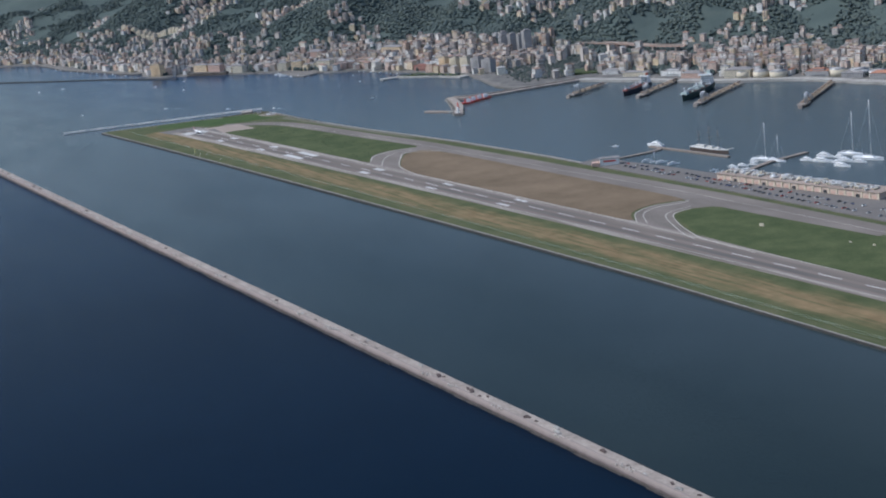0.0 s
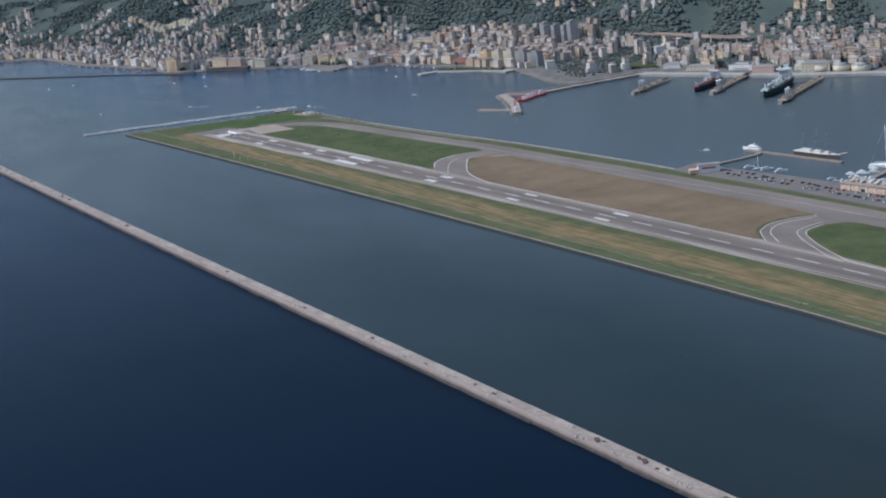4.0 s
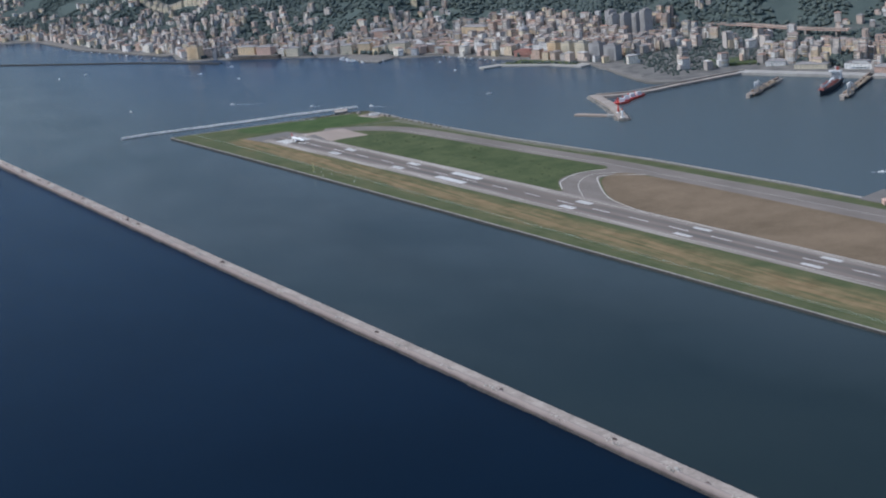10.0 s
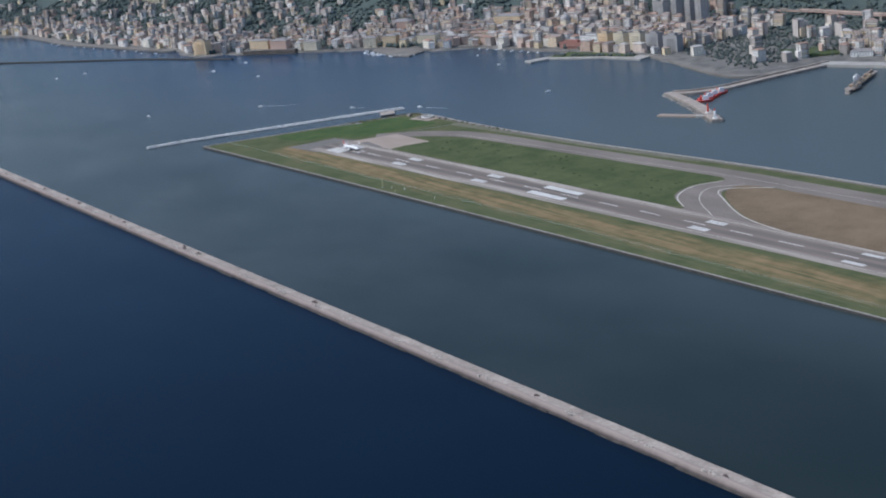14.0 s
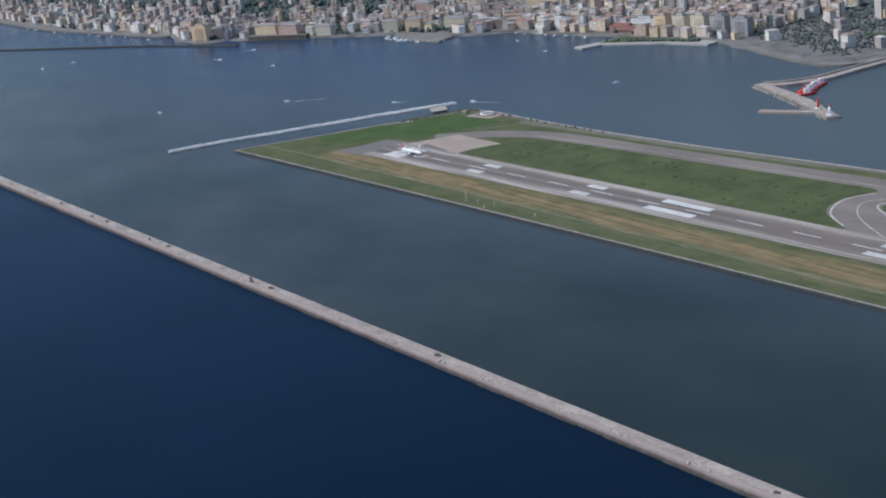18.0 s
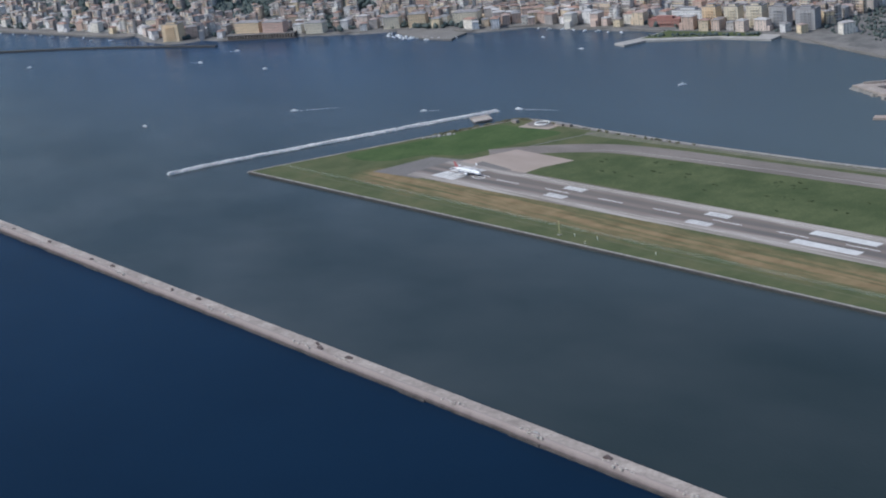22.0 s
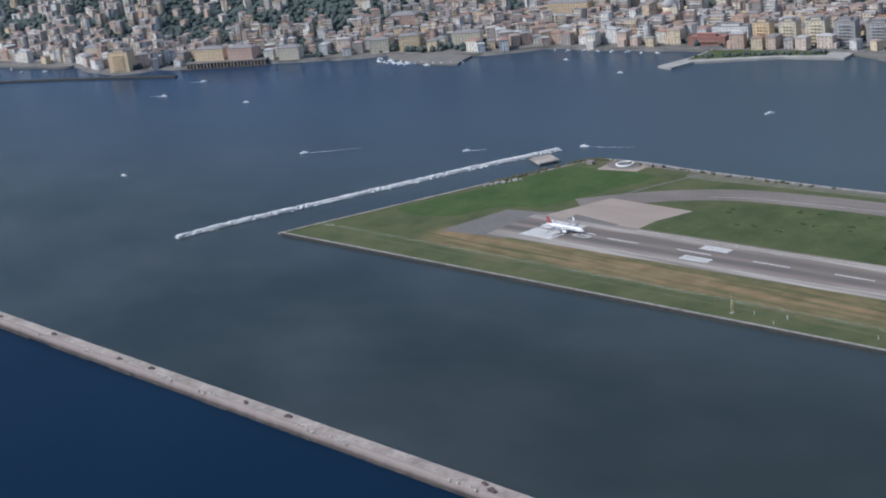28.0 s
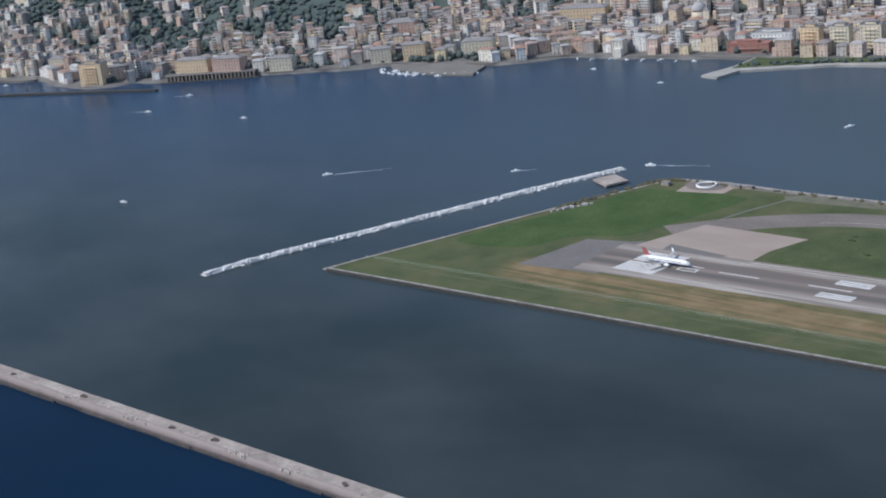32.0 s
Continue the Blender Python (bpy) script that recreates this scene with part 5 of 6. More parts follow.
me.vertices.foreach_set("co", V.ravel())
me.loops.add(F.size)
me.loops.foreach_set("vertex_index", F.ravel().astype(np.int32))
me.polygons.add(nf)
me.polygons.foreach_set("loop_start", np.arange(0, nf * 3, 3, dtype=np.int32))
me.update(calc_edges=True)
me.polygons.foreach_set("use_smooth", [True] * nf)
me.materials.append(HAZED_FOLIAGE)
tagged(new("hillside_trees", me), "haze-toned green trees and scrub between the houses and on the hills", "woods", kind="stuff")

# ---- harbour pier ----
pier = tagged(new("harbour_pier"), "long pale concrete pier with a bent head", "pier", kind="structure")
part("stem", ribbon(smooth_line([(180, 712), (176, 640), (173, 571), (172, 500), (158, 462), (140, 440)], steps=5), 12, -5, 3.2), MOLE, pier)
part("parapet", ribbon(smooth_line([(174, 712), (170, 640), (167, 571), (165, 502), (151, 464), (134, 444)], steps=5), 2.4, 3.2, 5.2), MOLE, pier)
part("head", ribbon([(130, 441), (180, 421), (232, 396), (304, 350)], 14, -5, 3.4), MOLE, pier)
rp = random.Random(8)
armour = bmesh.new()
for i in range(260):
    t = rp.random()
    x, y = 130 + 174 * t, 441 - 91 * t + (4 * sin(t * 3))
    o = rp.choice((-1, 1)) * rp.uniform(6.5, 10.5)
    s = rp.uniform(0.7, 1.7)
    add_box(armour, x + o * 0.46 - s, y + o * 0.88 - s * 0.8, -1, x + o * 0.46 + s, y + o * 0.88 + s * 0.8, rp.uniform(0.5, 3.2), taper=0.3 * s)
tagged(part("armour_rock", armour, RIPRAP, pier), kind="stuff")
part("low_jetty", ribbon([(216, 340), (243, 351), (272, 364)], 9, -5, 1.8), APRON, pier)
part("link", ribbon([(262, 358), (276, 372)], 8, -5, 2.4), QUAY, pier)
for x, y in ((298, 353), (268, 372)):
    lt = empty("harbour_light", "small white harbour light tower at the pier head", "light tower", pose(x, y, 3.4), "pier head lights")
    part("base", tube((0, 0, 0), (0, 0, 1.2), 3.0, n=12), WHITEWALL, lt)
    part("tower", tube((0, 0, 1.2), (0, 0, 9), 1.4, n=10, r2=1.0), WHITE if x > 280 else REDPAINT, lt)
    part("lamp_house", tube((0, 0, 9), (0, 0, 11), 1.1, n=10, r2=0.7), REDPAINT, lt)


# ---- vessels ----
def hull(L, B, H, n=9, flare=0.85, draft=1.0):
    bm = bmesh.new()
    sec = []
    for i in range(n):
        t = i / (n - 1)
        x = -L / 2 + L * t
        b = B / 2 * (1 - max(0, (t - 0.55) / 0.45) ** 2.2) * (0.86 + 0.14 * min(1, t * 5)) + 0.02
        up = H * (1 + 0.35 * max(0, t - 0.5))
        sec.append([(x, b, up), (x, b * flare, 0.1), (x, b * 0.4, -draft), (x, -b * 0.4, -draft), (x, -b * flare, 0.1), (x, -b, up)])
    add_loft(bm, sec, smooth=False)
    return bm


def speedboat(x, y, turn, L=9.0, wake=0.0, label="small white motor boat on the open water", flybridge=False):
    ob = empty("motor_boat", label, "boat", pose(x, y, 0, 0, 0, turn), "small boats")
    part("hull", hull(L, L * 0.3, L * 0.13, draft=0.6), WHITE, ob)
    part("cabin", box(-L * 0.15, -L * 0.1, L * 0.12, L * 0.18, L * 0.1, L * 0.26, taper=L * 0.03), WHITE, ob)
    part("windscreen", box(L * 0.12, -L * 0.09, L * 0.15, L * 0.2, L * 0.09, L * 0.23, taper=L * 0.03), GLASS, ob)
    if wake:
        bm = bmesh.new()
        r = random.Random(int(x * 7 + y))
        n = 26
        a = [(-L / 2 - wake * i / n, (0.15 + 0.75 * min(1.0, i / 5) * (1 - i / n) ** 1.3) * r.uniform(0.4, 1.0)) for i in range(n + 1)]
        va = [bm.verts.new((p, w, 0.07)) for p, w in a]
        vb = [bm.verts.new((p, -w, 0.07)) for p, w in a]
        for i in range(n):
            bm.faces.new((va[i + 1], va[i], vb[i], vb[i + 1]))
        part("wake", bm, FOAM, ob, "white foaming wake")
    return ob


def sailing_boat(x, y, turn, L, mast, label, sail=False, z=0.0, paint=None):
    ob = empty("sailing_yacht", label, "yacht", pose(x, y, z, 0, 0, turn), "yachts")
    part("hull", hull(L, L * 0.24, L * 0.08), paint or WHITE, ob)
    part("coachroof", box(-L * 0.2, -L * 0.06, L * 0.08, L * 0.18, L * 0.06, L * 0.12, taper=L * 0.02), WHITE, ob)
    m = part("mast", tube((L * 0.08, 0, L * 0.08), (L * 0.08, 0, mast), 0.32, n=6, r2=0.22), WHITE, ob)
    part("boom", tube((L * 0.08, 0, L * 0.16), (-L * 0.34, 0, L * 0.15), 0.2, n=6), WHITE, m)
    bm = bmesh.new()
    for e in (-0.48, 0.48):
        add_tube(bm, (L * e, 0, L * 0.09), (L * 0.08, 0, mast * 0.97), 0.06, 4)
    part("stay", bm, STEEL, m)
    for k_ in (0.45, 0.7):
        part("spreader", tube((L * 0.08, -L * 0.06, mast * k_), (L * 0.08, L * 0.06, mast * k_), 0.1, n=5), WHITE, m)
    if sail:
        bm = bmesh.new()
        for s in (0.05, -0.05):
            v = [bm.verts.new(c) for c in ((L * 0.06, s, L * 0.2), (-L * 0.33, 0.5 + s, L * 0.2), (L * 0.06, s, mast * 0.95))]
            bm.faces.new(v if s > 0 else v[::-1])
        part("sail", bm, WHITE, ob)
    return ob


def motor_yacht(x, y, turn, L, label="white multi-deck motor yacht moored stern-to"):
    ob = empty("motor_yacht", label, "yacht", pose(x, y, 0, 0, 0, turn), "yachts")
    part("hull", hull(L, L * 0.22, L * 0.1), WHITE, ob)
    d1 = part("main_deck", box(-L * 0.4, -L * 0.085, L * 0.1, L * 0.2, L * 0.085, L * 0.17, taper=L * 0.015), WHITE, ob)
    part("window_band", box(-L * 0.36, -L * 0.088, L * 0.125, L * 0.17, L * 0.088, L * 0.15), GLASS, d1)
    part("upper_deck", box(-L * 0.3, -L * 0.07, L * 0.17, L * 0.1, L * 0.07, L * 0.225, taper=L * 0.015), WHITE, ob)
    part("radar_arch", box(-L * 0.14, -L * 0.06, L * 0.225, -L * 0.1, L * 0.06, L * 0.28), WHITE, ob)
    return ob


speedboat(-430, -52, 10, 7)
speedboat(-334, 79, 222, 8, 48, "white motor boat trailing a foaming wake")
speedboat(-112, 203, 200, 8, 42, "white motor boat trailing a foaming wake")
speedboat(-198, 148, 222, 7, 14, "small white motor boat with a short wake")
speedboat(-575, 213, 20, 7)
speedboat(-700, 199, 15, 8, 20, "small white motor boat with a short wake")
speedboat(-722, 273, 30, 8, 16, "small white motor boat with a short wake")
speedboat(-927, 17, 0, 8)
speedboat(-926, 69, 40, 8)
speedboat(-278, 474, 20, 6)
speedboat(-380, 512, 0, 6)
speedboat(760, 330, 30, 8, 8, "small white motor boat with a short wake")
speedboat(-36, 370, 60, 8, 0, "white cabin boat drifting on the open water")
r8 = random.Random(21)
for i in range(34):
    t = i / 33
    speedboat(-604 + 112 * t + r8.uniform(-4, 4), 440 - 14 * sin(t * 3) + r8.uniform(-6, 10) + 14 * t, r8.uniform(0, 180), r8.uniform(5, 9), 0, "small white boat moored at the landing quay")
for i in range(12):
    speedboat(-1380 + i * 34, 196 + i * 4 + r8.uniform(-6, 6), r8.uniform(0, 180), r8.uniform(5, 8), 0, "small boat lying off the shore promenade")
for i in range(8):
    speedboat(-430 + i * 18, 556 + i * 2.5 + r8.uniform(-3, 3), r8.uniform(0, 180), r8.uniform(5, 8), 0, "small boat moored at the waterfront")

for x, y, tr in ((196, 446, 70), (186, 478, 85), (204, 430, 60), (190, 462, 80)):
    tg = empty("tugboat", "red tugboat moored at the pier", "tugboat", pose(x, y, 0, 0, 0, tr), "tugboats")
    part("hull", hull(24, 8, 2.6), REDPAINT, tg)
    part("wheelhouse", box(-1, -2.4, 2.6, 6, 2.4, 7.5, taper=0.5), WHITE, tg)
    part("funnel", tube((-3, 0, 2.6), (-3, 0, 8.5), 0.9, n=8), REDPAINT, tg)
    part("mast", tube((3, 0, 7.5), (3, 0, 12), 0.15, n=5), STEEL, tg)


DECKRED = plain("dull_red_deck", (0.09, 0.052, 0.046), 0.7)


def tanker(x, y, turn, L, hullm, label, gear):
    ob = empty("tanker", label, "ship", pose(x, y, L * 0.022, 0, 0, turn))
    part("hull", hull(L, L * 0.17, L * 0.048, draft=7), hullm, ob)
    part("deck", hull(L * 0.96, L * 0.15, L * 0.05, draft=0), DECKRED, ob, "rust-red deck")
    part("forecastle", box(L * 0.36, -L * 0.04, L * 0.05, L * 0.46, L * 0.04, L * 0.072, taper=0.8), gear, ob)
    aft = part("superstructure", box(-L * 0.47, -L * 0.066, L * 0.05, -L * 0.34, L * 0.066, L * 0.155, taper=1.2), WHITE, ob)
    for i in range(4):
        z = L * (0.068 + i * 0.022)
        part("window_band", box(-L * 0.346, -L * 0.055, z, -L * 0.338, L * 0.055, z + L * 0.007), GLASS, aft)
    part("bridge_wing", box(-L * 0.375, -L * 0.085, L * 0.155, -L * 0.335, L * 0.085, L * 0.172), WHITE, ob)
    part("funnel", box(-L * 0.5, -L * 0.025, L * 0.1, -L * 0.46, L * 0.025, L * 0.2, taper=0.5), gear, ob)
    part("mast", tube((-L * 0.36, 0, L * 0.17), (-L * 0.36, 0, L * 0.23), 0.5, n=6), WHITE, ob)
    part("fore_mast", tube((L * 0.42, 0, L * 0.05), (L * 0.42, 0, L * 0.13), 0.4, n=6), WHITE, ob)
    for e in (-1, 0, 1):
        part("deck_pipe", tube((-L * 0.32, e * L * 0.02, L * 0.066), (L * 0.36, e * L * 0.02, L * 0.076), 0.5, n=6), STEEL, ob)
    for e in (-1, 1):
        for i in range(5):
            f = -0.26 + i * 0.13
            part("tank_hatch", tube((L * f, e * L * 0.045, L * 0.05), (L * f, e * L * 0.045, L * 0.07), L * 0.014, n=8), gear, ob)
    for f in (-0.12, 0.06):
        part("manifold", box(L * f, -L * 0.068, L * 0.05, L * (f + 0.03), L * 0.068, L * 0.075), gear, ob)
        c = part("crane_post", tube((L * f, L * 0.03, L * 0.048), (L * f, L * 0.03, L * 0.13), 0.8, n=8), WHITE, ob)
        part("crane_jib", tube((L * f, L * 0.03, L * 0.125), (L * (f + 0.12), L * 0.03, L * 0.105), 0.5, n=6), WHITE, c)
    return ob


tanker(378, 676, -57, 94, HULLDARK, "dark-hulled tanker with rust-red deck gear at its jetty", plain("oxide_red_paint", (0.24, 0.07, 0.055), 0.5))
tanker(507, 705, -55, 120, plain("dark_green_paint", (0.03, 0.06, 0.055), 0.4), "dark green tanker with pale deck gear at its jetty", plain("pale_green_paint", (0.42, 0.5, 0.47), 0.5))


OCHRE_PAINT = plain("ochre_paint", (0.42, 0.33, 0.24), 0.6)
RUST_BROWN = plain("rust_brown", (0.26, 0.19, 0.145), 0.7)


def jetty(x0, y0, x1, y1, label):
    ob = empty("oil_jetty", label, "jetty")
    part("deck", ribbon([(x0, y0), (x1, y1)], 6, 2.4, 3.6), MOLE, ob)
    L = hypot(x1 - x0, y1 - y0)
    a = atan2(y1 - y0, x1 - x0)
    M = pose(x0, y0, 0) @ Matrix.Rotation(a, 4, "Z")
    part("head", box(2, -6, 2.2, 24, 6, 4.0), MOLE, ob, at=M)
    part("catwalk", box(-10, -1.2, 2.8, 2, 1.2, 3.6), MOLE, ob, at=M)
    part("mooring_dolphin", box(-14, -3, -3, -9, 3, 4.2, taper=0.5), MOLE, ob, at=M)
    for i in range(int(L / 26)):
        part("rack_frame", box(14 + i * 24, -4.2, 3.6, 14.6 + i * 24, 4.8, 6.6), OCHRE_PAINT, ob, at=M)
    for i in range(7):
        part("valve_box", box(30 + i * (L - 50) / 7, -3.6, 3.6, 30 + i * (L - 50) / 7 + 3.2, -1.2, 3.6 + 1.2 + (i * 7 % 3)), OCHRE_PAINT, ob, at=M)
    part("pipe_rack", box(10, 2, 3.6, L - 4, 4.5, 6.0), RUST_BROWN, ob, at=M)
    pl = mesh_of(tube((0, 0, -6), (0, 0, 2.4), 0.8, n=7), MOLE_DARK)
    for i in range(int(L / 18)):
        for s in (-3, 3):
            part("pile", pl, MOLE_DARK, ob, at=M @ Matrix.Translation((4 + i * 18, s, 0)))
    for i in range(3):
        arm = part("loading_arm", tube((4 + i * 7, -4, 4), (4 + i * 7, -4, 18), 0.7, n=6), STEEL, ob, at=M)
        part("arm_boom", tube((4 + i * 7, -4, 18), (9 + i * 7, -12, 9), 0.5, n=6), STEEL, arm)
    part("shed", box(17, -5, 4, 22, 0, 7), MOLE, ob, at=M)
    return ob


jetty(322, 575, 272, 690, "low concrete jetty with mooring dolphins")
jetty(440, 636, 360, 792, "concrete oil jetty with pipe racks beside a tanker")
jetty(594, 632, 496, 822, "concrete oil jetty with pipe racks beside a tanker")
jetty(754, 708, 632, 910, "concrete oil jetty with tall loading arms")

# storage sheds and tanks behind the quay
for i in range(15):
    x = 190 + i * 62 + r8.uniform(-8, 8)
    y = float(np.interp(x, [168, 300, 441, 555, 690, 1000, 1600], [705, 758, 822, 905, 942, 1022, 1132])) + r8.uniform(26, 60)
    w, d, h = r8.uniform(26, 48), r8.uniform(14, 22), r8.uniform(6, 12)
    custom("harbour_warehouse", x, y, gz(x, y), r8.uniform(14, 34), w, d, h, r8.choice((CREAM, GREYWALL, PINK, WHITEWALL)), r8.choice((SLATE, TERRACOTTA)), "long low harbour warehouse behind the quay", r8.choice(("flat", "hip")), 2, 8, "warehouse")

for x, y, r, h in ((452, 868, 12, 9), (480, 884, 12, 9), (508, 900, 13, 9), (596, 962, 14, 10), (632, 975, 14, 10), (668, 984, 13, 9), (760, 1000, 14, 10)):
    tk = empty("storage_tank", "squat pale cylindrical oil storage tank behind the quay", "storage tank", pose(x, y, gz(x, y)), "storage tanks")
    part("shell", tube((0, 0, -1), (0, 0, h), r, n=24), CREAM if x < 600 else WHITEWALL, tk)
    part("roof", tube((0, 0, h), (0, 0, h + 1.4), r, n=24, r2=1.0), GREYWALL, tk)
    part("rim", tube((0, 0, h - 0.5), (0, 0, h + 0.1), r + 0.25, n=24), STEEL, tk)

# ---- marina beside the airfield ----
tagged(thing("marina_quay", slab([(826, 216), (818, 262), (873, 262), (961, 276), (1026, 282), (1046, 312), (1290, 332), (1700, 346), (1700, 235), (1344, 229), (1012, 224)], -4, 2.9), OLD_ASPHALT), "grey paved marina quay with parked cars", "quay", kind="structure")
pont = tagged(new("marina_pontoon"), "long timber-decked pontoon of the marina", "pontoon", kind="structure")
part("deck", ribbon(smooth_line([(836, 258), (838, 300), (836, 345), (828, 354)], steps=4), 6, -1, 1.6), WOOD, pont)
part("deck", ribbon([(806, 356), (870, 364), (952, 372)], 6, -1, 1.6), WOOD, pont)
part("deck", ribbon([(1044, 308), (1022, 380), (1016, 452)], 7, -1, 1.8), WOOD, pont)
rh = empty("harbour_office", "small white marina office with red lettering panel", "office", pose(868, 236, 2.9, 0, 0, 60))
part("wall", box(-11, -5, -0.2, 11, 5, 7.5), WHITEWALL, rh)
part("roof", box(-11.6, -5.6, 7.5, 11.6, 5.6, 8.1), SLATE, rh)
part("sign_panel", box(-7, -5.3, 3.8, 7, -5.0, 5.6), REDPAINT, rh, "plain red sign panel")
part("annex", box(-20, -6, -0.2, -11, 4, 4), PINK, rh)
motor_yacht(806, 365, 190, 26)
old = empty("schooner", "old dark-hulled three-masted schooner lying along the pontoon", "schooner", pose(902, 383, 0, 0, 0, 5), "yachts")
part("hull", hull(62, 8.5, 4.2), plain("tarred_planks", (0.09, 0.065, 0.055), 0.7), old)
part("bulwark", hull(62.4, 9.0, 0.9, flare=1.0, draft=0), OFFWHITE, old, "weathered off-white bulwark", at=Matrix.Translation((0, 0, 3.9)))
for x0, x1, h in ((-22, -8, 2.6), (-3, 6, 2.2), (11, 17, 2.0)):
    part("deckhouse", box(x0, -2.2, 4.6, x1, 2.2, 4.9 + h, taper=0.3), OFFWHITE, old)
part("bowsprit", tube((29, 0, 5.2), (41, 0, 8.0), 0.35, n=6), OFFWHITE, old)
for x0, h in ((-18, 24), (0, 30), (15, 27)):
    mast_ = part("mast", tube((x0, 0, 4.6), (x0, 0, h), 0.32, n=6, r2=0.2), WOOD, old)
    for f in (0.55, 0.75, 0.92):
        part("yard", tube((x0, -5.5 * (1.4 - f), h * f), (x0, 5.5 * (1.4 - f), h * f), 0.2, n=6), WOOD, mast_)
for x, y, L in ((881, 289, 12), (906, 294, 14), (927, 297, 14), (1001, 302, 9)):
    motor_yacht(x, y, 70, L, "white cabin cruiser moored at the inner quay")
for i in range(9):
    motor_yacht(1012 + (i % 5) * 7 + r8.uniform(-2, 2), 300 + (i // 5) * 22 + r8.uniform(-4, 4) + (i % 5) * 2, r8.uniform(0, 180), r8.uniform(7, 11), "small white cabin cruiser lying near the pontoon")
sailing_boat(893, 291, 75, 10, 13, "white sailing yacht moored at the inner quay")
sailing_boat(1004, 386, 20, 30, 42, "large white two-masted sailing yacht at anchor by the pontoon")
sailing_boat(1024, 390, 20, 22, 30, "white sailing yacht at anchor by the pontoon")
sailing_boat(1070, 478, 15, 30, 48, "very large white sailing yacht with a tall mast")
sailing_boat(1108, 470, 15, 36, 64, "very large white sailing yacht with a tall mast")
sailing_boat(1148, 484, 15, 30, 54, "large white sailing yacht with a tall mast")
for i in range(8):
    motor_yacht(1052 + (i % 4) * 20, 418 + (i // 4) * 26 + (i % 3) * 6, 12 + r8.uniform(-5, 5), r8.uniform(14, 24))
for i in range(6):
    motor_yacht(1004 + (i % 3) * 6 - i, 332 + i * 13, 14 + r8.uniform(-8, 8), r8.uniform(9, 15), "white cabin cruiser moored along the pontoon")
SALMON = mottled("faded_salmon_plaster", (0.56, 0.43, 0.35), (0.64, 0.51, 0.42), 0.15, 1.2, 0.85)
lb = empty("boatyard_building", "long low building of pink bays with boats on its roof", "building", pose(1166, 294, 2.9, 0, 0, 7.5))
part("wall", box(-106, -12, -0.2, 106, 12, 6.0), SALMON, lb)
part("roof_deck", box(-107, -13, 6.0, 107, 13, 6.7), APRON, lb)
gm = mesh_of(box(-2.2, -0.15, 0.0, 2.2, 0.15, 2.9), PINK)
gm2 = mesh_of(box(-2.4, -0.15, 0.0, 2.4, 0.15, 3.0), GLASS)
cm = mesh_of(box(-0.6, -0.5, 0, 0.6, 0.5, 6.0), CREAM)
for i in range(21):
    part("bay_opening", gm2 if i % 4 == 2 else gm, GLASS, lb, at=Matrix.Translation((-100 + i * 10, -12.0, 0.1)))
    part("pilaster", cm, CREAM, lb, at=Matrix.Translation((-95 + i * 10, -12.2, 0)))
for i in range(110):
    u = -102 + i * 1.87
    bt = empty("laid_up_boat", "white boat laid up on the boatyard roof", "boat", pose(1166 + u + r8.uniform(-1, 1), 294 + u * 0.132 + r8.uniform(-9, 9), 10.6, 0, 0, r8.uniform(60, 120)), "laid-up boats")
    L = r8.uniform(5, 8)
    hm = r8.choice((CREAM, WHITE, OFFWHITE, OFFWHITE))
    part("hull", hull(L, L * 0.32, L * 0.14, n=6, draft=0.9), hm, bt)
    part("cabin", box(-L * 0.15, -L * 0.1, L * 0.12, L * 0.16, L * 0.1, L * 0.22, taper=L * 0.03), r8.choice((OFFWHITE, SLATE, hm)), bt)
    part("cradle", box(-L * 0.2, -0.7, -1.05, L * 0.2, 0.7, -0.6), STEEL, bt)


def car_master():
    bm = bmesh.new()
    add_box(bm, -2.1, -0.85, 0.35, 2.1, 0.85, 0.95, taper=0.06)
    body = mesh_of(bm, CARPAINT)
    cab = mesh_of(box(-1.3, -0.78, 0.95, 0.8, 0.78, 1.5, taper=0.22), GLASS)
    wh = mesh_of(tube((0, -0.1, 0), (0, 0.1, 0), 0.33, n=10), TYRE)
    return body, cab, wh


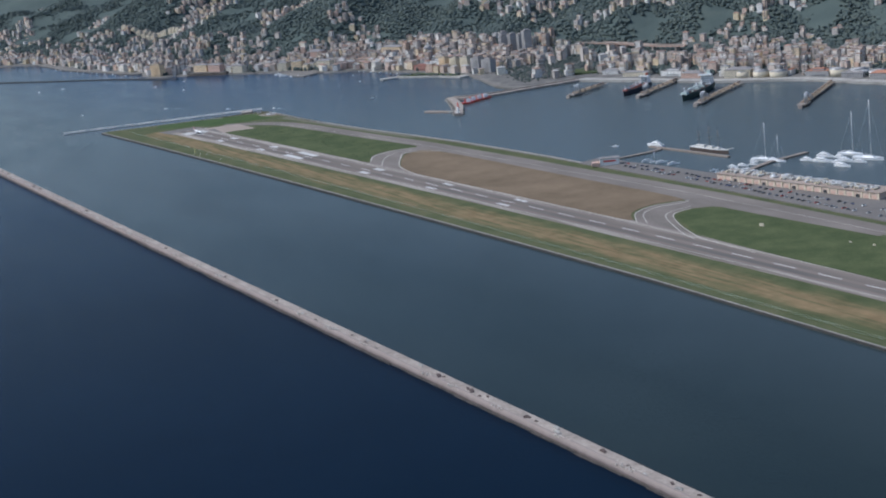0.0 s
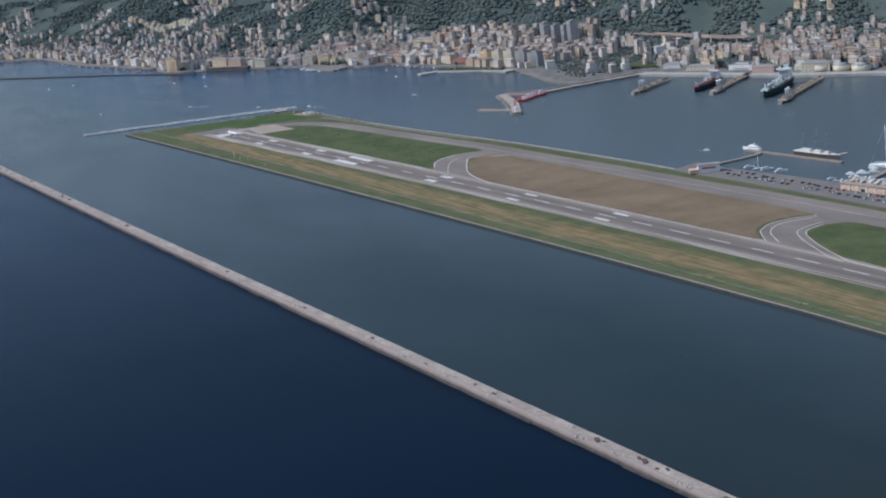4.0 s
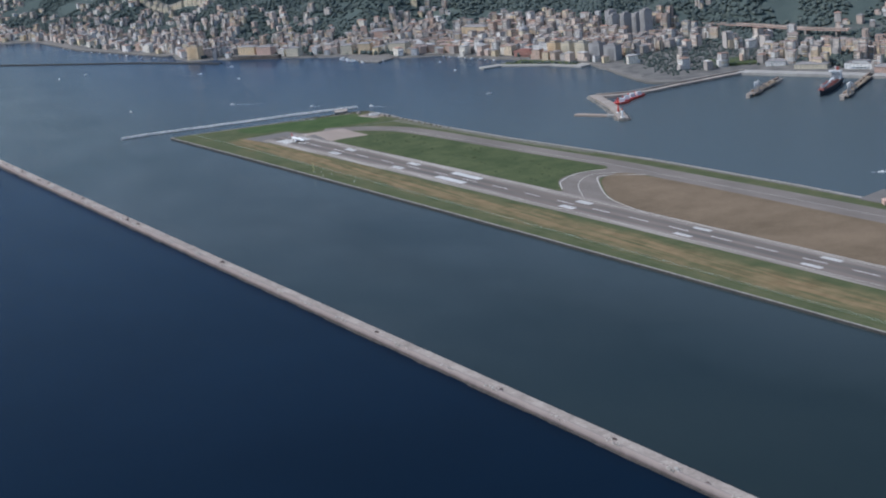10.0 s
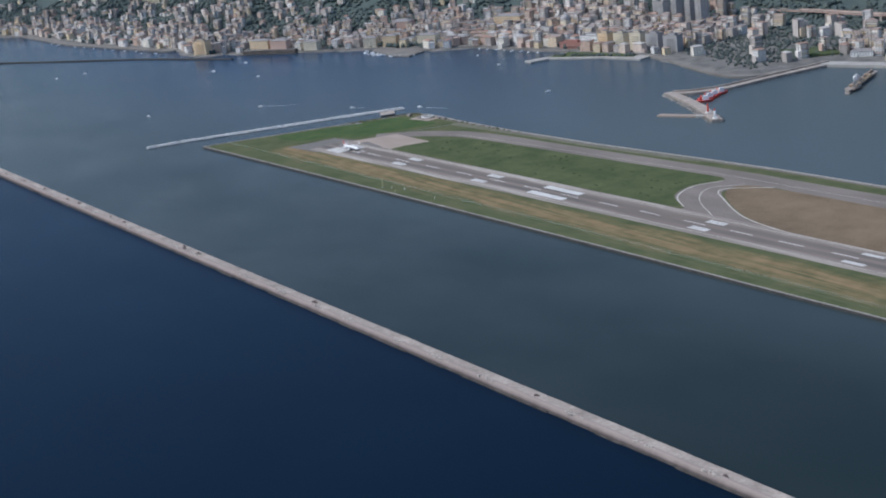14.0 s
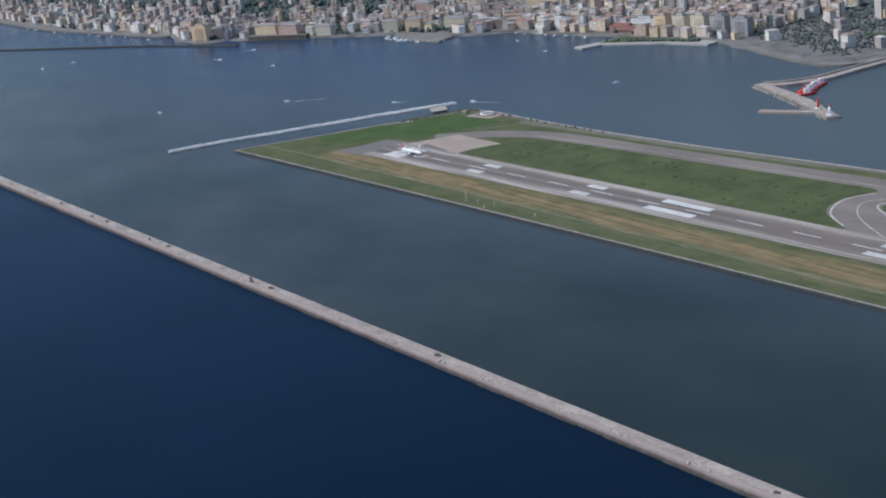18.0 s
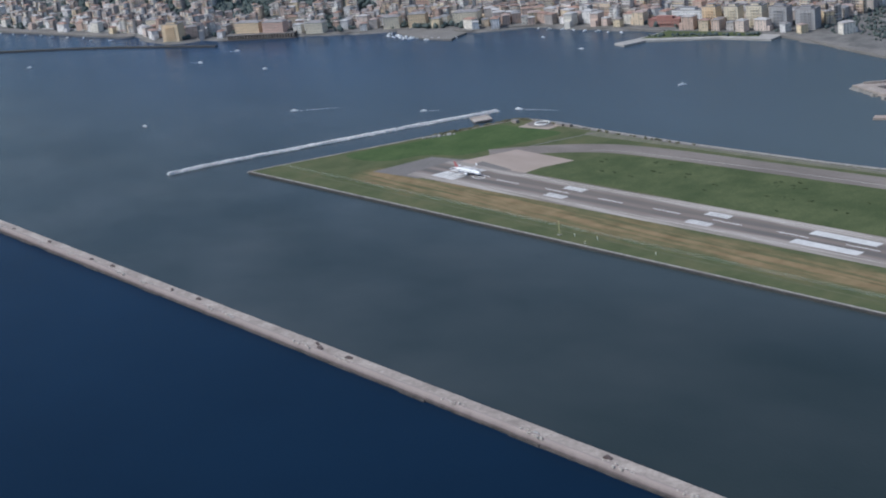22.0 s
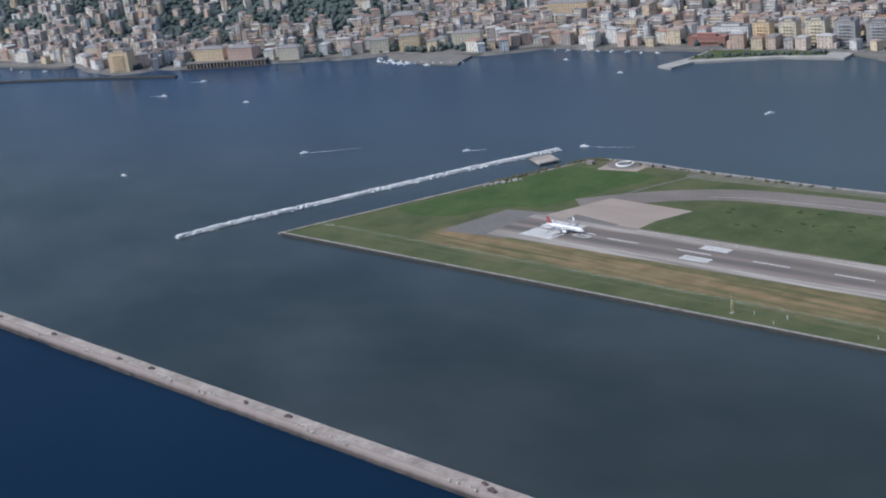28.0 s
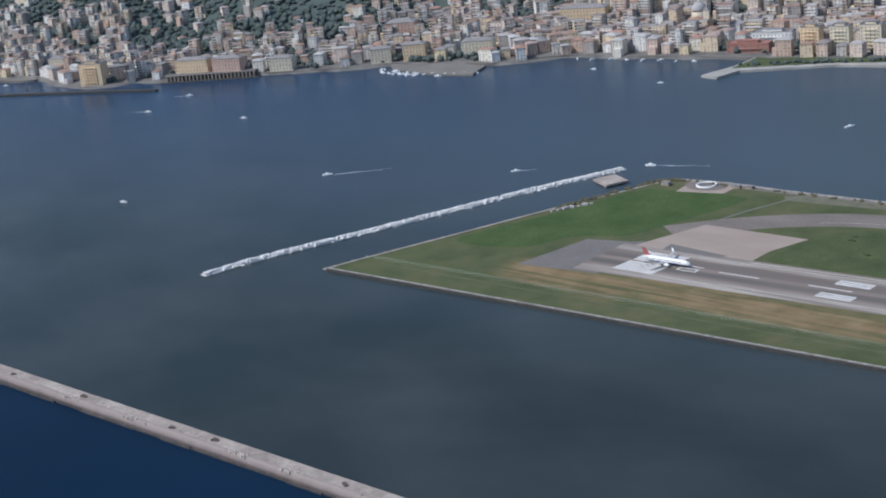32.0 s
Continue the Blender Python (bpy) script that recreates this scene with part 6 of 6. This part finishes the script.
CB, CC, CW = car_master()
for i in range(110):
    row = i % 2
    u = (i // 2) / 54
    x, y = 880 + u * 470 + r8.uniform(-2, 2), (252 + 13 * u if row else 241 + 2 * u) + r8.uniform(-2, 2)
    if r8.random() < 0.15:
        continue
    c = new("car", CB)
    c.matrix_world = pose(x, y, 2.9, 0, 0, r8.choice((88, 92, 0, 94)) + r8.uniform(-4, 4))
    tagged(c, "parked car on the marina quay", "car", "parked cars")
    part("cabin_glass", CC, GLASS, c)
    for wx in (-1.35, 1.35):
        for wy in (-0.82, 0.82):
            part("wheel", CW, TYRE, c, at=Matrix.Translation((wx, wy, 0.33)))

# everything but the sea and the long mole is laid true
def lay_true(ob, upper):
    """Moves a thing or a part to its true place; what is long or wide is bent along."""
    m = upper @ ob.matrix_local if ob.parent else ob.matrix_world.copy()
    c, wide = m.translation, 0.0
    if ob.type == "MESH":
        co = np.empty(len(ob.data.vertices) * 3)
        ob.data.vertices.foreach_get("co", co)
        co = co.reshape(-1, 3)
        c, wide = m @ Vector(co.mean(0)), (co.max(0) - co.min(0))[:2].max()
    elif ob.parent is None and c.length < 10.0:
        for child in ob.children:
            lay_true(child, m)
        return
    if wide > 70.0 and ob.data.users == 1:
        mm, inv = np.array(m), np.array(m.inverted())
        at = co @ mm[:3, :3].T + mm[:3, 3]
        dx, dy = trued(at[:, 0], at[:, 1])
        at[:, 0] += dx
        at[:, 1] += dy
        ob.data.vertices.foreach_set("co", (at @ inv[:3, :3].T + inv[:3, 3]).ravel())
        ob.data.update()
        return
    dx, dy = trued(c.x, c.y)
    if ob.parent:
        ob.matrix_local = Matrix.Translation((dx, dy, 0)) @ ob.matrix_local
    else:
        ob.matrix_world = Matrix.Translation((dx, dy, 0)) @ m


bpy.context.view_layer.update()
for ob in list(scene.objects):
    if ob.parent is None and ob.type in ("MESH", "EMPTY") and ob.name.split(".")[0] not in ("water", "breakwater", "loose_block", "crest_rubble"):
        lay_true(ob, Matrix.Identity(4))
bpy.context.view_layer.update()

# the whole place to its final size
for ob in list(scene.objects):
    if ob.parent is None and ob.type != "CAMERA" and ob.type != "LIGHT":
        ob.matrix_world = Matrix.Scale(SIZE, 4) @ ob.matrix_world
